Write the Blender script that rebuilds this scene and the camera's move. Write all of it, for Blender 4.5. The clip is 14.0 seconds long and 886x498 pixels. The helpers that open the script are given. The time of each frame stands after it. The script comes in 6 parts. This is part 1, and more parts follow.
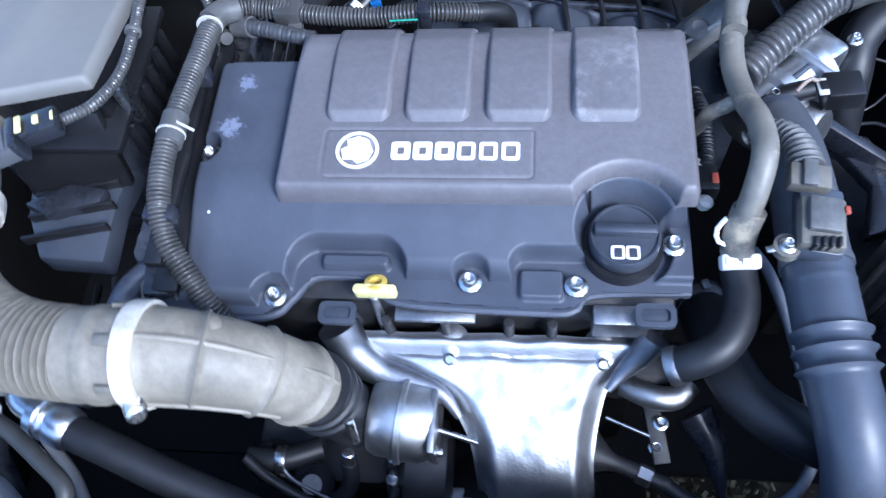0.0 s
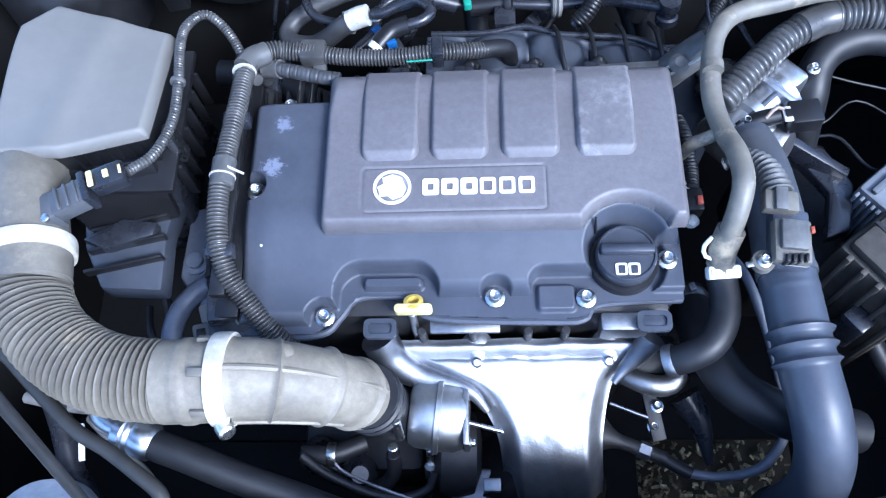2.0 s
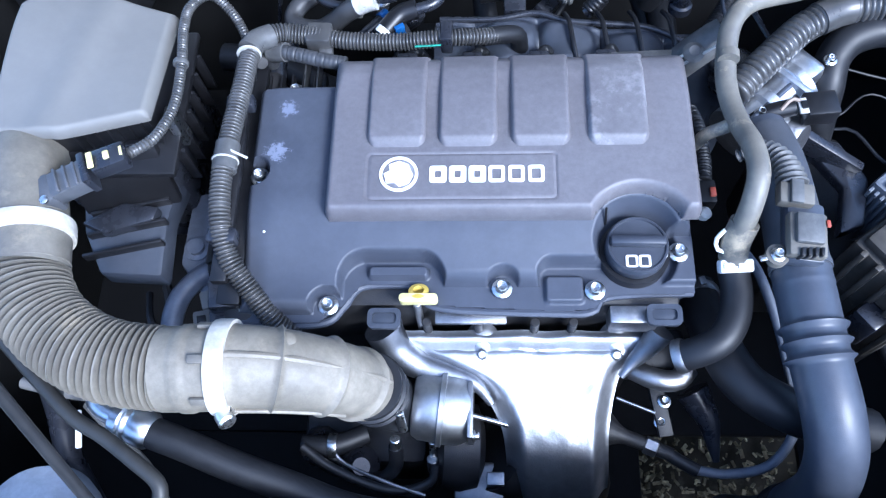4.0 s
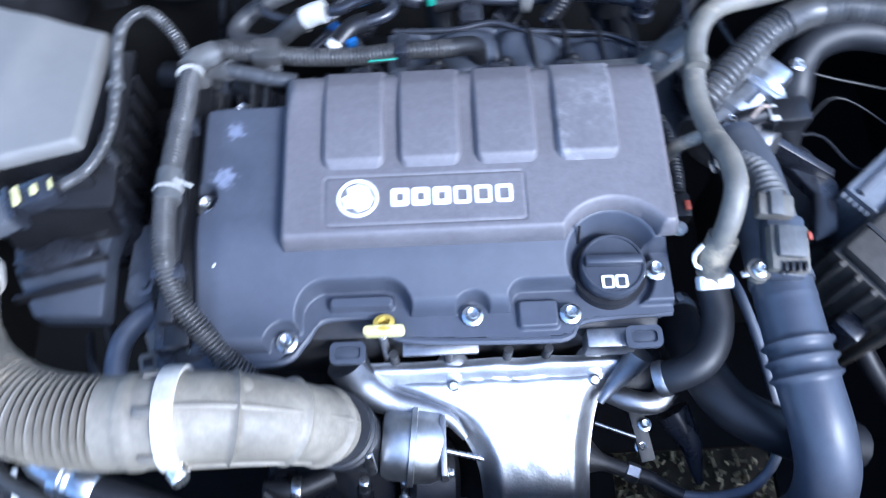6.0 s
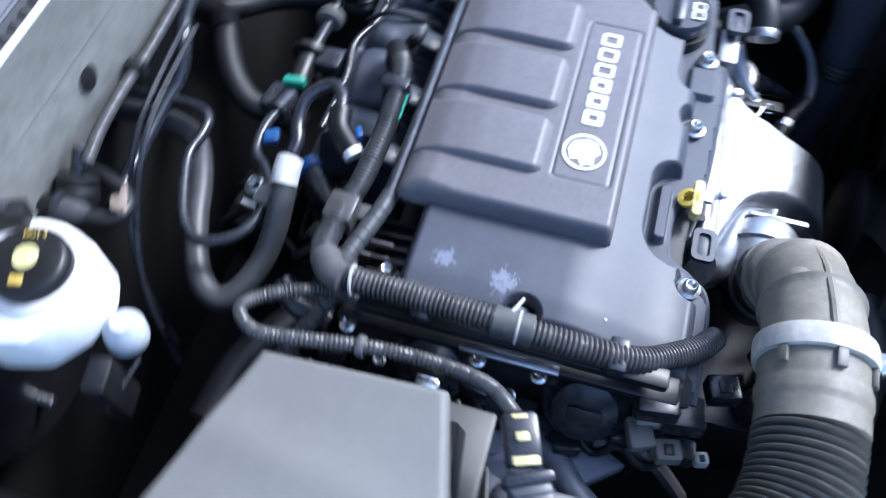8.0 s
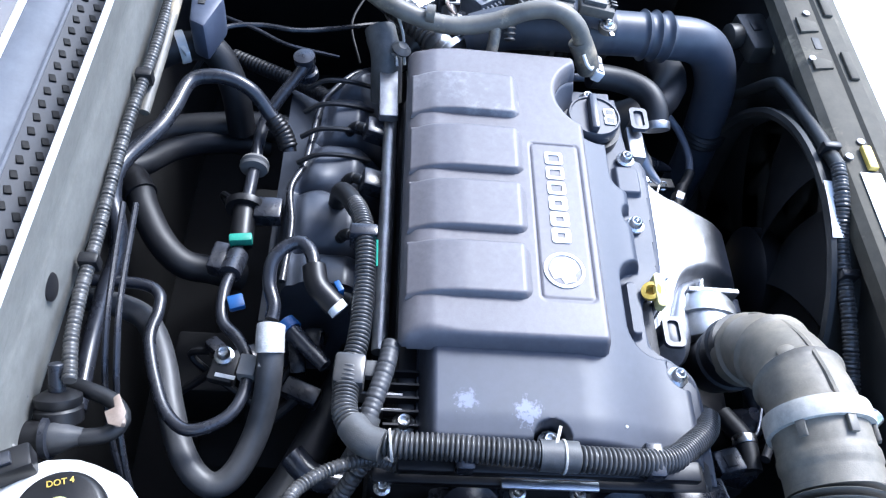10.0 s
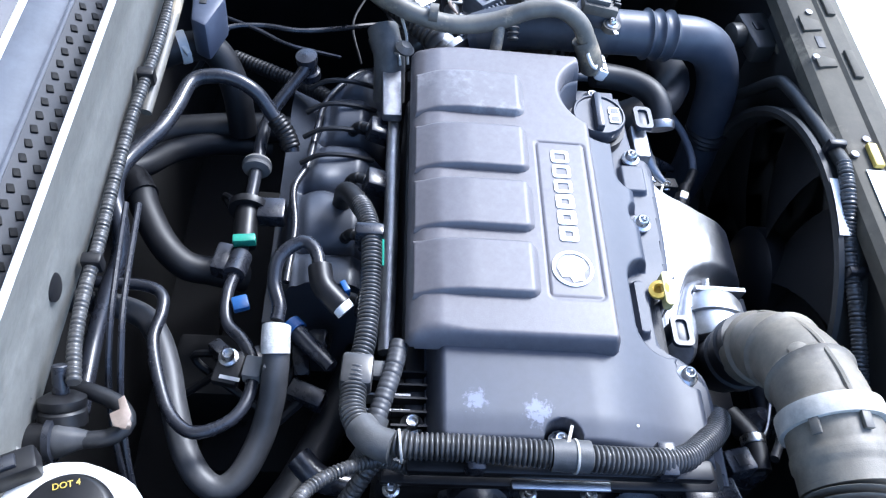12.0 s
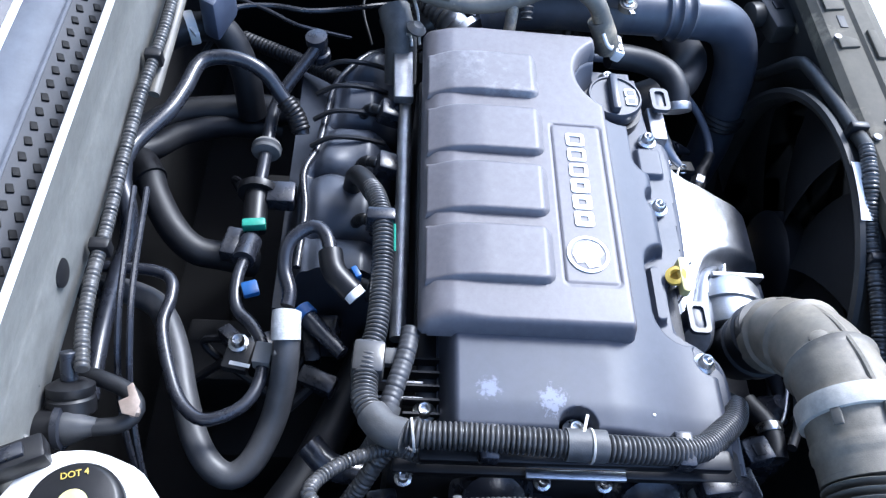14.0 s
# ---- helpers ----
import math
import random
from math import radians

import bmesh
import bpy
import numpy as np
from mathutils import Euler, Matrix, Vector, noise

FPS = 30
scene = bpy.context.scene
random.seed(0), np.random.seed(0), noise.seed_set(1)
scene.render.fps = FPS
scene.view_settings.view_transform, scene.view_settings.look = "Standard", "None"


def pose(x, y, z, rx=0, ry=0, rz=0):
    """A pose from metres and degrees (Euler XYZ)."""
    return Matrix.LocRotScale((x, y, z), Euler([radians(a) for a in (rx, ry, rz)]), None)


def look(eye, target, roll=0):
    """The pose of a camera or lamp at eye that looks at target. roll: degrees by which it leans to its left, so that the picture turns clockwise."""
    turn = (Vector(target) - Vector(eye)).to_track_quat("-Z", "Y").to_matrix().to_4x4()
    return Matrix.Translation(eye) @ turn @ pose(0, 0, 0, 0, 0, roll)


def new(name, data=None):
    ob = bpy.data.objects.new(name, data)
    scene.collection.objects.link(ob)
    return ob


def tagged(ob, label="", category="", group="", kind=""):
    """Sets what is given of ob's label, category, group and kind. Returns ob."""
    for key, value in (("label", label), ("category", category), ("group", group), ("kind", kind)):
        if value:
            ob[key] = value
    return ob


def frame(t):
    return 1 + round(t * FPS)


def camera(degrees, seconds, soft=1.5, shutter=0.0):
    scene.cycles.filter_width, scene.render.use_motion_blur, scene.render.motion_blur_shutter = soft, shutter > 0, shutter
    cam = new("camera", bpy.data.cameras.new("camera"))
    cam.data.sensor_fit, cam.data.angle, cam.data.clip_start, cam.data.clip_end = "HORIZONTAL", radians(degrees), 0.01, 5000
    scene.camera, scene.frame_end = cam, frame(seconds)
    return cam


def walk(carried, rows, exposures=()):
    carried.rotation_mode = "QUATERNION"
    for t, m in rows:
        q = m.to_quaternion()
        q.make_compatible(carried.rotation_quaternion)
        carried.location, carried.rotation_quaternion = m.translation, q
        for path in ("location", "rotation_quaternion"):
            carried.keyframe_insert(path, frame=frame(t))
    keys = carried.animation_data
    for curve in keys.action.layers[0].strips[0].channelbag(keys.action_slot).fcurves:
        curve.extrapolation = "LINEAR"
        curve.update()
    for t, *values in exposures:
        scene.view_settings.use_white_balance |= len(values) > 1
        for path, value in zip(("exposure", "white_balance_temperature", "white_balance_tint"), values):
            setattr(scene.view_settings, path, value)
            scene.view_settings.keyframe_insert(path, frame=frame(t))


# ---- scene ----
cam = camera(58.8, 14.0, soft=1.2, shutter=0.8)
PATH = [
    (0, (0.083, 0.015, 1.482), (-0.15, 0.901, -0.296), -12.1),
    (0.5, (0.053, 0.056, 1.506), (-0.149, 0.83, -0.327), -14.1),
    (1, (0.03, 0.053, 1.569), (-0.049, 0.738, -0.309), -5.6),
    (1.5, (0.022, 0.029, 1.612), (-0.092, 0.777, -0.239), -8.5),
    (2, (0.023, 0.027, 1.615), (-0.102, 0.814, -0.219), -9.4),
    (2.5, (0.018, 0.025, 1.614), (-0.121, 0.809, -0.221), -10.3),
    (3, (0.007, 0.024, 1.606), (-0.098, 0.815, -0.228), -8.0),
    (5.5, (0.03, 0.057, 1.585), (-0.131, 0.791, -0.269), -10.1),
    (6, (0.001, 0.066, 1.56), (-0.004, 0.854, -0.279), -2.8),
    (6.5, (-0.131, 0.061, 1.516), (0.248, 0.849, -0.283), -1.5),
    (7, (-0.333, 0.122, 1.473), (0.214, 0.803, -0.326), -0.1),
    (7.3, (-0.415, 0.218, 1.488), (0.133, 0.83, -0.335), -5.8),
    (7.5, (-0.458, 0.276, 1.482), (0.193, 0.828, -0.327), -3.4),
    (8, (-0.518, 0.418, 1.462), (0.423, 0.676, -0.284), 0.8),
    (8.5, (-0.479, 0.49, 1.489), (0.539, 0.484, -0.233), 7.1),
    (8.7, (-0.497, 0.519, 1.476), (0.604, 0.487, -0.194), 6.3),
    (9, (-0.485, 0.554, 1.5), (0.622, 0.442, -0.162), 8.9),
    (11.5, (-0.49, 0.603, 1.492), (0.656, 0.398, -0.134), 11.8),
    (12, (-0.488, 0.603, 1.488), (0.661, 0.407, -0.137), 11.3),
    (12.5, (-0.482, 0.604, 1.485), (0.659, 0.404, -0.145), 11.5),
    (13, (-0.481, 0.605, 1.481), (0.65, 0.4, -0.155), 11.7),
    (13.5, (-0.48, 0.605, 1.48), (0.641, 0.412, -0.165), 11.2),
    (14, (-0.478, 0.605, 1.478), (0.634, 0.43, -0.175), 10.8),
]
walk(cam, [(t, look(eye, target, roll)) for t, eye, target, roll in PATH], [(0, 2.0, 4990, 10), (1, 2.16, 4990, 10), (2, 2.19, 4990, 10), (6.5, 2.22, 4990, 10), (7.5, 1.74, 5300, 10), (8, 2.02, 5330, 10), (9, 2.40, 5400, 10), (14, 2.30, 5400, 10)])

# ---- world and light ----
world = bpy.data.worlds.new("sky")
scene.world = world
world.use_nodes = True
wn = world.node_tree.nodes
sky = wn.new("ShaderNodeTexSky")
sky.sky_type = "NISHITA"
sky.sun_disc = False
sky.sun_elevation = radians(48)
sky.sun_rotation = radians(132)
sky.dust_density = 2.0
wn["Background"].inputs["Strength"].default_value = 0.12
world.node_tree.links.new(sky.outputs["Color"], wn["Background"].inputs["Color"])
sun_data = bpy.data.lights.new("sun", "SUN")
sun_data.energy, sun_data.angle, sun_data.color = 1.4, radians(16), (1.0, 0.95, 0.88)
sun = new("sun", sun_data)
sun.matrix_world = look((2.0, -1.5, 3.6), (0, 0.4, 0.85))

# ---- materials ----
MATS = {}


def material(name, col, rough=0.5, metal=0.0, col2=None, scale=40.0, bump=0.15, spec=0.5, wear=None, wear_at=0.62, grain=900.0, coat=0.0, dust=0.08, dust_scale=60.0, spots=()):
    """Procedural surface: two colours mixed by a broad noise, fine grain relief, optional worn or dusty patches."""
    m = bpy.data.materials.new(name)
    m.use_nodes = True
    n, l = m.node_tree.nodes, m.node_tree.links
    b = n["Principled BSDF"]
    b.inputs["Metallic"].default_value = metal
    b.inputs["Specular IOR Level"].default_value = spec
    b.inputs["Coat Weight"].default_value = coat
    tc = n.new("ShaderNodeTexCoord")
    big = n.new("ShaderNodeTexNoise")
    big.inputs["Scale"].default_value, big.inputs["Detail"].default_value, big.inputs["Roughness"].default_value = scale, 6, 0.62
    l.new(tc.outputs["Object"], big.inputs["Vector"])
    ramp = n.new("ShaderNodeValToRGB")
    ramp.color_ramp.elements[0].position, ramp.color_ramp.elements[1].position = 0.35, 0.68
    ramp.color_ramp.elements[0].color = (*col, 1)
    ramp.color_ramp.elements[1].color = (*(col2 or [c * 1.35 for c in col]), 1)
    l.new(big.outputs["Fac"], ramp.inputs["Fac"])
    out = ramp.outputs["Color"]
    speck = n.new("ShaderNodeTexNoise")
    speck.inputs["Scale"].default_value, speck.inputs["Detail"].default_value, speck.inputs["Roughness"].default_value = dust_scale, 4, 0.75
    l.new(tc.outputs["Object"], speck.inputs["Vector"])
    sr = n.new("ShaderNodeMapRange")
    sr.inputs["From Min"].default_value, sr.inputs["From Max"].default_value = 0.35, 0.75
    sr.inputs["To Min"].default_value, sr.inputs["To Max"].default_value = 1.0 - dust, 1.0 + 1.6 * dust
    l.new(speck.outputs["Fac"], sr.inputs["Value"])
    tone = n.new("ShaderNodeVectorMath")
    tone.operation = "SCALE"
    l.new(out, tone.inputs[0])
    l.new(sr.outputs["Result"], tone.inputs["Scale"])
    out = tone.outputs[0]
    if wear:
        w = n.new("ShaderNodeTexNoise")
        w.inputs["Scale"].default_value, w.inputs["Detail"].default_value = scale * 0.7, 9
        w.inputs["Roughness"].default_value = 0.7
        off = n.new("ShaderNodeVectorMath")
        off.inputs[1].default_value = (3.1, 1.7, 0.4)
        l.new(tc.outputs["Object"], off.inputs[0])
        l.new(off.outputs[0], w.inputs["Vector"])
        wr = n.new("ShaderNodeValToRGB")
        wr.color_ramp.elements[0].position, wr.color_ramp.elements[1].position = wear_at, wear_at + 0.12
        l.new(w.outputs["Fac"], wr.inputs["Fac"])
        mix = n.new("ShaderNodeMix")
        mix.data_type = "RGBA"
        l.new(wr.outputs["Color"], mix.inputs["Factor"])
        l.new(out, mix.inputs[6])
        mix.inputs[7].default_value = (*wear, 1)
        out = mix.outputs[2]
    for place, reach, tint in spots:
        gap = n.new("ShaderNodeVectorMath")
        gap.operation = "DISTANCE"
        gap.inputs[1].default_value = place
        l.new(tc.outputs["Object"], gap.inputs[0])
        near = n.new("ShaderNodeMapRange")
        near.inputs["From Min"].default_value, near.inputs["From Max"].default_value = reach * 0.2, reach
        near.inputs["To Min"].default_value, near.inputs["To Max"].default_value = 0.22, -0.25
        l.new(gap.outputs["Value"], near.inputs["Value"])
        crumb = n.new("ShaderNodeTexNoise")
        crumb.inputs["Scale"].default_value, crumb.inputs["Detail"].default_value, crumb.inputs["Roughness"].default_value = 150, 6, 0.7
        l.new(tc.outputs["Object"], crumb.inputs["Vector"])
        total = n.new("ShaderNodeMath")
        l.new(near.outputs["Result"], total.inputs[0])
        l.new(crumb.outputs["Fac"], total.inputs[1])
        cut = n.new("ShaderNodeMapRange")
        cut.inputs["From Min"].default_value, cut.inputs["From Max"].default_value = 0.58, 0.68
        l.new(total.outputs[0], cut.inputs["Value"])
        blend = n.new("ShaderNodeMix")
        blend.data_type = "RGBA"
        l.new(cut.outputs["Result"], blend.inputs[0])
        l.new(out, blend.inputs[6])
        blend.inputs[7].default_value = (*tint, 1)
        out = blend.outputs[2]
    l.new(out, b.inputs["Base Color"])
    rr = n.new("ShaderNodeMapRange")
    rr.inputs["To Min"].default_value, rr.inputs["To Max"].default_value = max(0.03, rough - 0.1), min(1, rough + 0.12)
    l.new(big.outputs["Fac"], rr.inputs["Value"])
    l.new(rr.outputs["Result"], b.inputs["Roughness"])
    fine = n.new("ShaderNodeTexNoise")
    fine.inputs["Scale"].default_value, fine.inputs["Detail"].default_value = grain, 3
    l.new(tc.outputs["Object"], fine.inputs["Vector"])
    bp = n.new("ShaderNodeBump")
    bp.inputs["Strength"].default_value, bp.inputs["Distance"].default_value = bump, 0.0006
    l.new(fine.outputs["Fac"], bp.inputs["Height"])
    l.new(bp.outputs["Normal"], b.inputs["Normal"])
    MATS[name] = m
    return m


COVER = material("engine_cover_plastic", (0.104, 0.098, 0.106), 0.45, 0, (0.126, 0.119, 0.127), 9, 0.22, 0.5, (0.155, 0.15, 0.162), 0.63, 1500, 0, 0.10, 120)
COVERWORN = material("chalky_cover_plastic", (0.108, 0.102, 0.110), 0.48, 0, (0.135, 0.129, 0.137), 22, 0.22, 0.5, (0.215, 0.21, 0.22), 0.50, 1500, 0, 0.10, 120)
VALVE = material("valve_cover_plastic", (0.042, 0.047, 0.063), 0.48, 0, (0.056, 0.062, 0.080), 16, 0.18, 0.45, (0.075, 0.081, 0.10), 0.72, 1500, 0, 0.06, 120, (((-0.202, 0.042, 0.060), 0.028, (0.15, 0.165, 0.22)), ((-0.194, 0.096, 0.060), 0.022, (0.14, 0.155, 0.21))))

LID = material("dusty_grey_plastic", (0.140, 0.137, 0.130), 0.58, 0, (0.160, 0.156, 0.147), 4, 0.15, 0.4, (0.185, 0.178, 0.165), 0.72, 900, 0, 0.03, 60)
BLACK = material("black_plastic", (0.0075, 0.0075, 0.0085), 0.38, 0, (0.012, 0.012, 0.014), 45, 0.1, 0.38, (0.04, 0.039, 0.038), 0.72)
BLUEBLK = material("satin_black_plastic", (0.015, 0.016, 0.021), 0.27, 0, (0.023, 0.025, 0.032), 30, 0.1, 0.55, (0.045, 0.045, 0.052), 0.72)
RUBBER = material("black_rubber", (0.008, 0.0085, 0.0105), 0.50, 0, (0.012, 0.0125, 0.0145), 60, 0.15, 0.42, (0.04, 0.038, 0.036), 0.72)
WORNRUB = material("greyed_rubber", (0.036, 0.037, 0.040), 0.45, 0, (0.055, 0.056, 0.060), 50, 0.2, 0.5, (0.10, 0.10, 0.10), 0.68)
DUCT = material("dusty_brown_grey_duct", (0.106, 0.098, 0.084), 0.47, 0, (0.165, 0.150, 0.122), 9, 0.25, 0.45, (0.27, 0.23, 0.165), 0.62, 900, 0, 0.12, 90)
DUSTDUCT = material("thick_tan_dust_on_duct", (0.142, 0.127, 0.101), 0.5, 0, (0.225, 0.200, 0.156), 12, 0.25, 0.4, (0.31, 0.265, 0.19), 0.60, 900, 0, 0.14, 90)
LOOM = material("grey_loom_conduit", (0.038, 0.0375, 0.037), 0.30, 0, (0.070, 0.068, 0.066), 40, 0.1, 0.55, (0.13, 0.12, 0.11), 0.66)
TAPE = material("grey_cloth_tape", (0.062, 0.062, 0.062), 0.5, 0, (0.095, 0.095, 0.094), 60, 0.3, 0.5, (0.15, 0.145, 0.135), 0.66)
GREYHOSE = material("grey_dirty_hose", (0.095, 0.090, 0.080), 0.45, 0, (0.165, 0.152, 0.125), 25, 0.2, 0.5, (0.34, 0.285, 0.20), 0.55)
ALU = material("brushed_aluminium", (0.62, 0.63, 0.65), 0.33, 1.0, (0.75, 0.76, 0.78), 30, 0.3, 0.5, None, 0.6, 700)
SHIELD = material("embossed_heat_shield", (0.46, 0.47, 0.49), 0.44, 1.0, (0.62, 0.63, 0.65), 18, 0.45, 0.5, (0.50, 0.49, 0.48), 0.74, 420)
# Darker than SHIELD: the lobes' reflection of the dark engine, put into the colour.
LOBE = material("darkened_pressed_metal", (0.17, 0.18, 0.20), 0.46, 1.0, (0.26, 0.27, 0.30), 25, 0.4, 0.5, (0.12, 0.12, 0.12), 0.7, 500)
CAST = material("dull_cast_metal", (0.26, 0.26, 0.27), 0.42, 1.0, (0.40, 0.40, 0.41), 50, 0.6, 0.5, (0.16, 0.13, 0.11), 0.68)
DARKMET = material("dark_cast_metal", (0.016, 0.016, 0.018), 0.5, 0.3, (0.03, 0.029, 0.029), 50, 0.6, 0.5, (0.03, 0.024, 0.018), 0.66)
STEEL = material("zinc_bolt", (0.6, 0.6, 0.6), 0.28, 1.0, (0.75, 0.75, 0.74), 200, 0.2)
WHITE = material("white_plastic", (0.72, 0.72, 0.70), 0.4, 0, (0.76, 0.76, 0.75), 30, 0.05, 0.5, None, 0.6, 900, 0, 0.05)
IVORY = material("grimy_white_nylon", (0.36, 0.35, 0.32), 0.5, 0, (0.46, 0.45, 0.42), 60, 0.2)
PALE = material("translucent_pale_plastic", (0.42, 0.44, 0.47), 0.4, 0, (0.50, 0.52, 0.55), 30, 0.1)
SILVERFOIL = material("crinkled_white_tape", (0.42, 0.415, 0.40), 0.55, 0.0, (0.60, 0.595, 0.58), 120, 1.0, 0.5, (0.2, 0.19, 0.17), 0.60, 220)
YELLOW = material("yellow_plastic", (0.50, 0.36, 0.06), 0.4, 0, (0.62, 0.46, 0.11), 60, 0.1)
PALEYEL = material("pale_yellow_print", (0.55, 0.5, 0.2), 0.5, 0, (0.62, 0.57, 0.28), 60, 0.05)
GREEN = material("green_plastic", (0.03, 0.22, 0.15), 0.4, 0, (0.04, 0.28, 0.2), 60, 0.1)
BLUE = material("blue_plastic", (0.012, 0.065, 0.21), 0.4, 0, (0.018, 0.09, 0.26), 60, 0.1)
COPPER = material("pale_copper_tag", (0.19, 0.145, 0.115), 0.5, 0, (0.27, 0.215, 0.175), 60, 0.3)
RED = material("faded_red_plastic", (0.3, 0.05, 0.03), 0.5, 0, (0.38, 0.09, 0.05), 60, 0.2)
CABLE = material("blue_grey_cable_sheath", (0.085, 0.095, 0.12), 0.45, 0, (0.115, 0.126, 0.155), 40, 0.1)
MOUNT = material("blue_grey_cast", (0.115, 0.130, 0.165), 0.42, 0.1, (0.150, 0.166, 0.205), 30, 0.4, 0.5, (0.13, 0.13, 0.14), 0.68)
BODY = material("grey_body_panel", (0.165, 0.163, 0.150), 0.45, 0, (0.205, 0.203, 0.188), 5, 0.12, 0.5, (0.34, 0.33, 0.30), 0.68, 900, 0, 0.16, 60)
FRAMEMAT = material("dusty_brown_panel", (0.060, 0.053, 0.039), 0.66, 0, (0.095, 0.085, 0.063), 20, 0.3, 0.25, (0.18, 0.158, 0.112), 0.58)
SHROUD = material("dusty_black_shroud", (0.02, 0.0195, 0.018), 0.45, 0, (0.034, 0.033, 0.03), 20, 0.2, 0.4, (0.07, 0.065, 0.055), 0.66)
ZINC = material("dull_zinc_band", (0.38, 0.355, 0.31), 0.55, 0.0, (0.52, 0.49, 0.43), 60, 0.25, 0.5, (0.26, 0.235, 0.19), 0.62)
PAINT = material("white_car_paint", (0.78, 0.78, 0.78), 0.25, 0, (0.8, 0.8, 0.8), 5, 0.02, 0.5, None, 0.6, 900, 0.5, 0.02)
SLATE = material("slate_blue_plastic", (0.024, 0.027, 0.036), 0.55, 0, (0.036, 0.040, 0.051), 30, 0.15, 0.3, (0.11, 0.115, 0.13), 0.70)
# Near-black base: the deep shade of the bay is put into the colour.
DARK = material("deep_shade_black", (0.006, 0.006, 0.0065), 0.7, 0, (0.010, 0.010, 0.0105), 10, 0.3, 0.3)
SOIL = material("dark_soil", (0.03, 0.024, 0.017), 0.9, 0, (0.06, 0.048, 0.032), 14, 0.8, 0.2, (0.10, 0.08, 0.055), 0.6, 120)
CHIP = material("bark_chip", (0.075, 0.057, 0.032), 0.85, 0, (0.22, 0.17, 0.10), 60, 0.5, 0.2)
CLOTH = material("cream_woven_cloth", (0.78, 0.68, 0.44), 0.85, 0, (0.86, 0.79, 0.58), 25, 0.9, 0.2, None, 0.6, 350, 0, 0.3, 220)
BROWNBOX = material("dusty_fuse_box", (0.09, 0.083, 0.072), 0.6, 0, (0.13, 0.12, 0.1), 30, 0.3, 0.4, (0.2, 0.18, 0.15), 0.6)
BATT = material("blue_grey_ribbed_plastic", (0.15, 0.165, 0.19), 0.5, 0, (0.19, 0.205, 0.23), 30, 0.2)
PRINT = material("white_print", (0.75, 0.75, 0.75), 0.5, 0, (0.78, 0.78, 0.78), 30, 0.02)
LABEL = material("white_label", (0.7, 0.7, 0.68), 0.5, 0, (0.76, 0.76, 0.74), 30, 0.05)
INK = material("black_ink", (0.02, 0.02, 0.02), 0.6)
FUSEBOX = material("grimy_brown_fuse_box", (0.040, 0.036, 0.030), 0.6, 0, (0.07, 0.063, 0.053), 30, 0.3, 0.4, (0.17, 0.155, 0.125), 0.60)
CHARGE = material("matt_blue_black_plastic", (0.036, 0.042, 0.057), 0.42, 0, (0.052, 0.059, 0.077), 25, 0.15, 0.5, (0.055, 0.056, 0.062), 0.68)
DUSTCHARGE = material("dusty_blue_black_plastic", (0.046, 0.050, 0.061), 0.5, 0, (0.068, 0.072, 0.083), 25, 0.2, 0.45, (0.10, 0.098, 0.092), 0.60)
AIRBLUE = material("faded_blue_black_plastic", (0.034, 0.039, 0.052), 0.40, 0, (0.050, 0.056, 0.072), 25, 0.15, 0.5, (0.085, 0.088, 0.10), 0.66)
MAFGREY = material("mid_grey_plastic", (0.055, 0.058, 0.065), 0.36, 0, (0.080, 0.083, 0.092), 40, 0.15)
CAPMAT = material("satin_blue_black_plastic", (0.030, 0.034, 0.046), 0.34, 0, (0.044, 0.049, 0.063), 25, 0.12, 0.55, (0.075, 0.078, 0.09), 0.68)
CANMET = material("dull_plated_steel", (0.40, 0.41, 0.42), 0.40, 1.0, (0.52, 0.53, 0.54), 40, 0.3, 0.5, (0.28, 0.26, 0.24), 0.68)
GLASS = material("windscreen_glass", (0.03, 0.035, 0.045), 0.06, 0, (0.035, 0.04, 0.05), 5, 0.0, 0.8, None, 0.6, 900, 0, 0.02)
SCUTBLUE = material("blue_grey_relay_plastic", (0.045, 0.055, 0.085), 0.45, 0, (0.06, 0.072, 0.105), 30, 0.1)
SCUTTLE = material("pale_blue_grey_panel", (0.105, 0.113, 0.132), 0.6, 0, (0.130, 0.139, 0.160), 8, 0.1, 0.2, (0.26, 0.27, 0.29), 0.7, 900, 0, 0.08)

# ---- builders ----
ROOT = {}


def thing(name, at, label, category, group="", kind=""):
    """An empty at the base of a thing."""
    ob = new(name)
    ob.location = at
    ob.empty_display_size = 0.02
    ROOT[ob] = Vector(at)
    return tagged(ob, label, category, group, kind)


def solid(name, shape, mat, angle=38):
    """A mesh object from (verts, faces) in world metres, with its origin at the middle of its base."""
    verts, faces = shape
    v = np.array(verts, dtype=float)
    at = Vector(((v[:, 0].min() + v[:, 0].max()) / 2, (v[:, 1].min() + v[:, 1].max()) / 2, v[:, 2].min()))
    me = bpy.data.meshes.new(name)
    me.from_pydata((v - np.array(at)).tolist(), [], faces)
    me.validate()
    me.polygons.foreach_set("use_smooth", [True] * len(me.polygons))
    me.set_sharp_from_angle(angle=radians(angle))
    me.materials.append(mat)
    ob = new(name, me)
    ob.location = at
    ROOT[ob] = at
    return ob


def part(name, shape, mat, parent, label="", angle=38):
    """One mesh under a thing or under a part."""
    ob = solid(name, shape, mat, angle)
    at = ROOT[ob]
    ob.parent = parent
    ob.location = at - ROOT[parent]
    return tagged(ob, label)


def single(name, shape, mat, label, category, group="", kind="", angle=38):
    return tagged(solid(name, shape, mat, angle), label, category, group, kind)


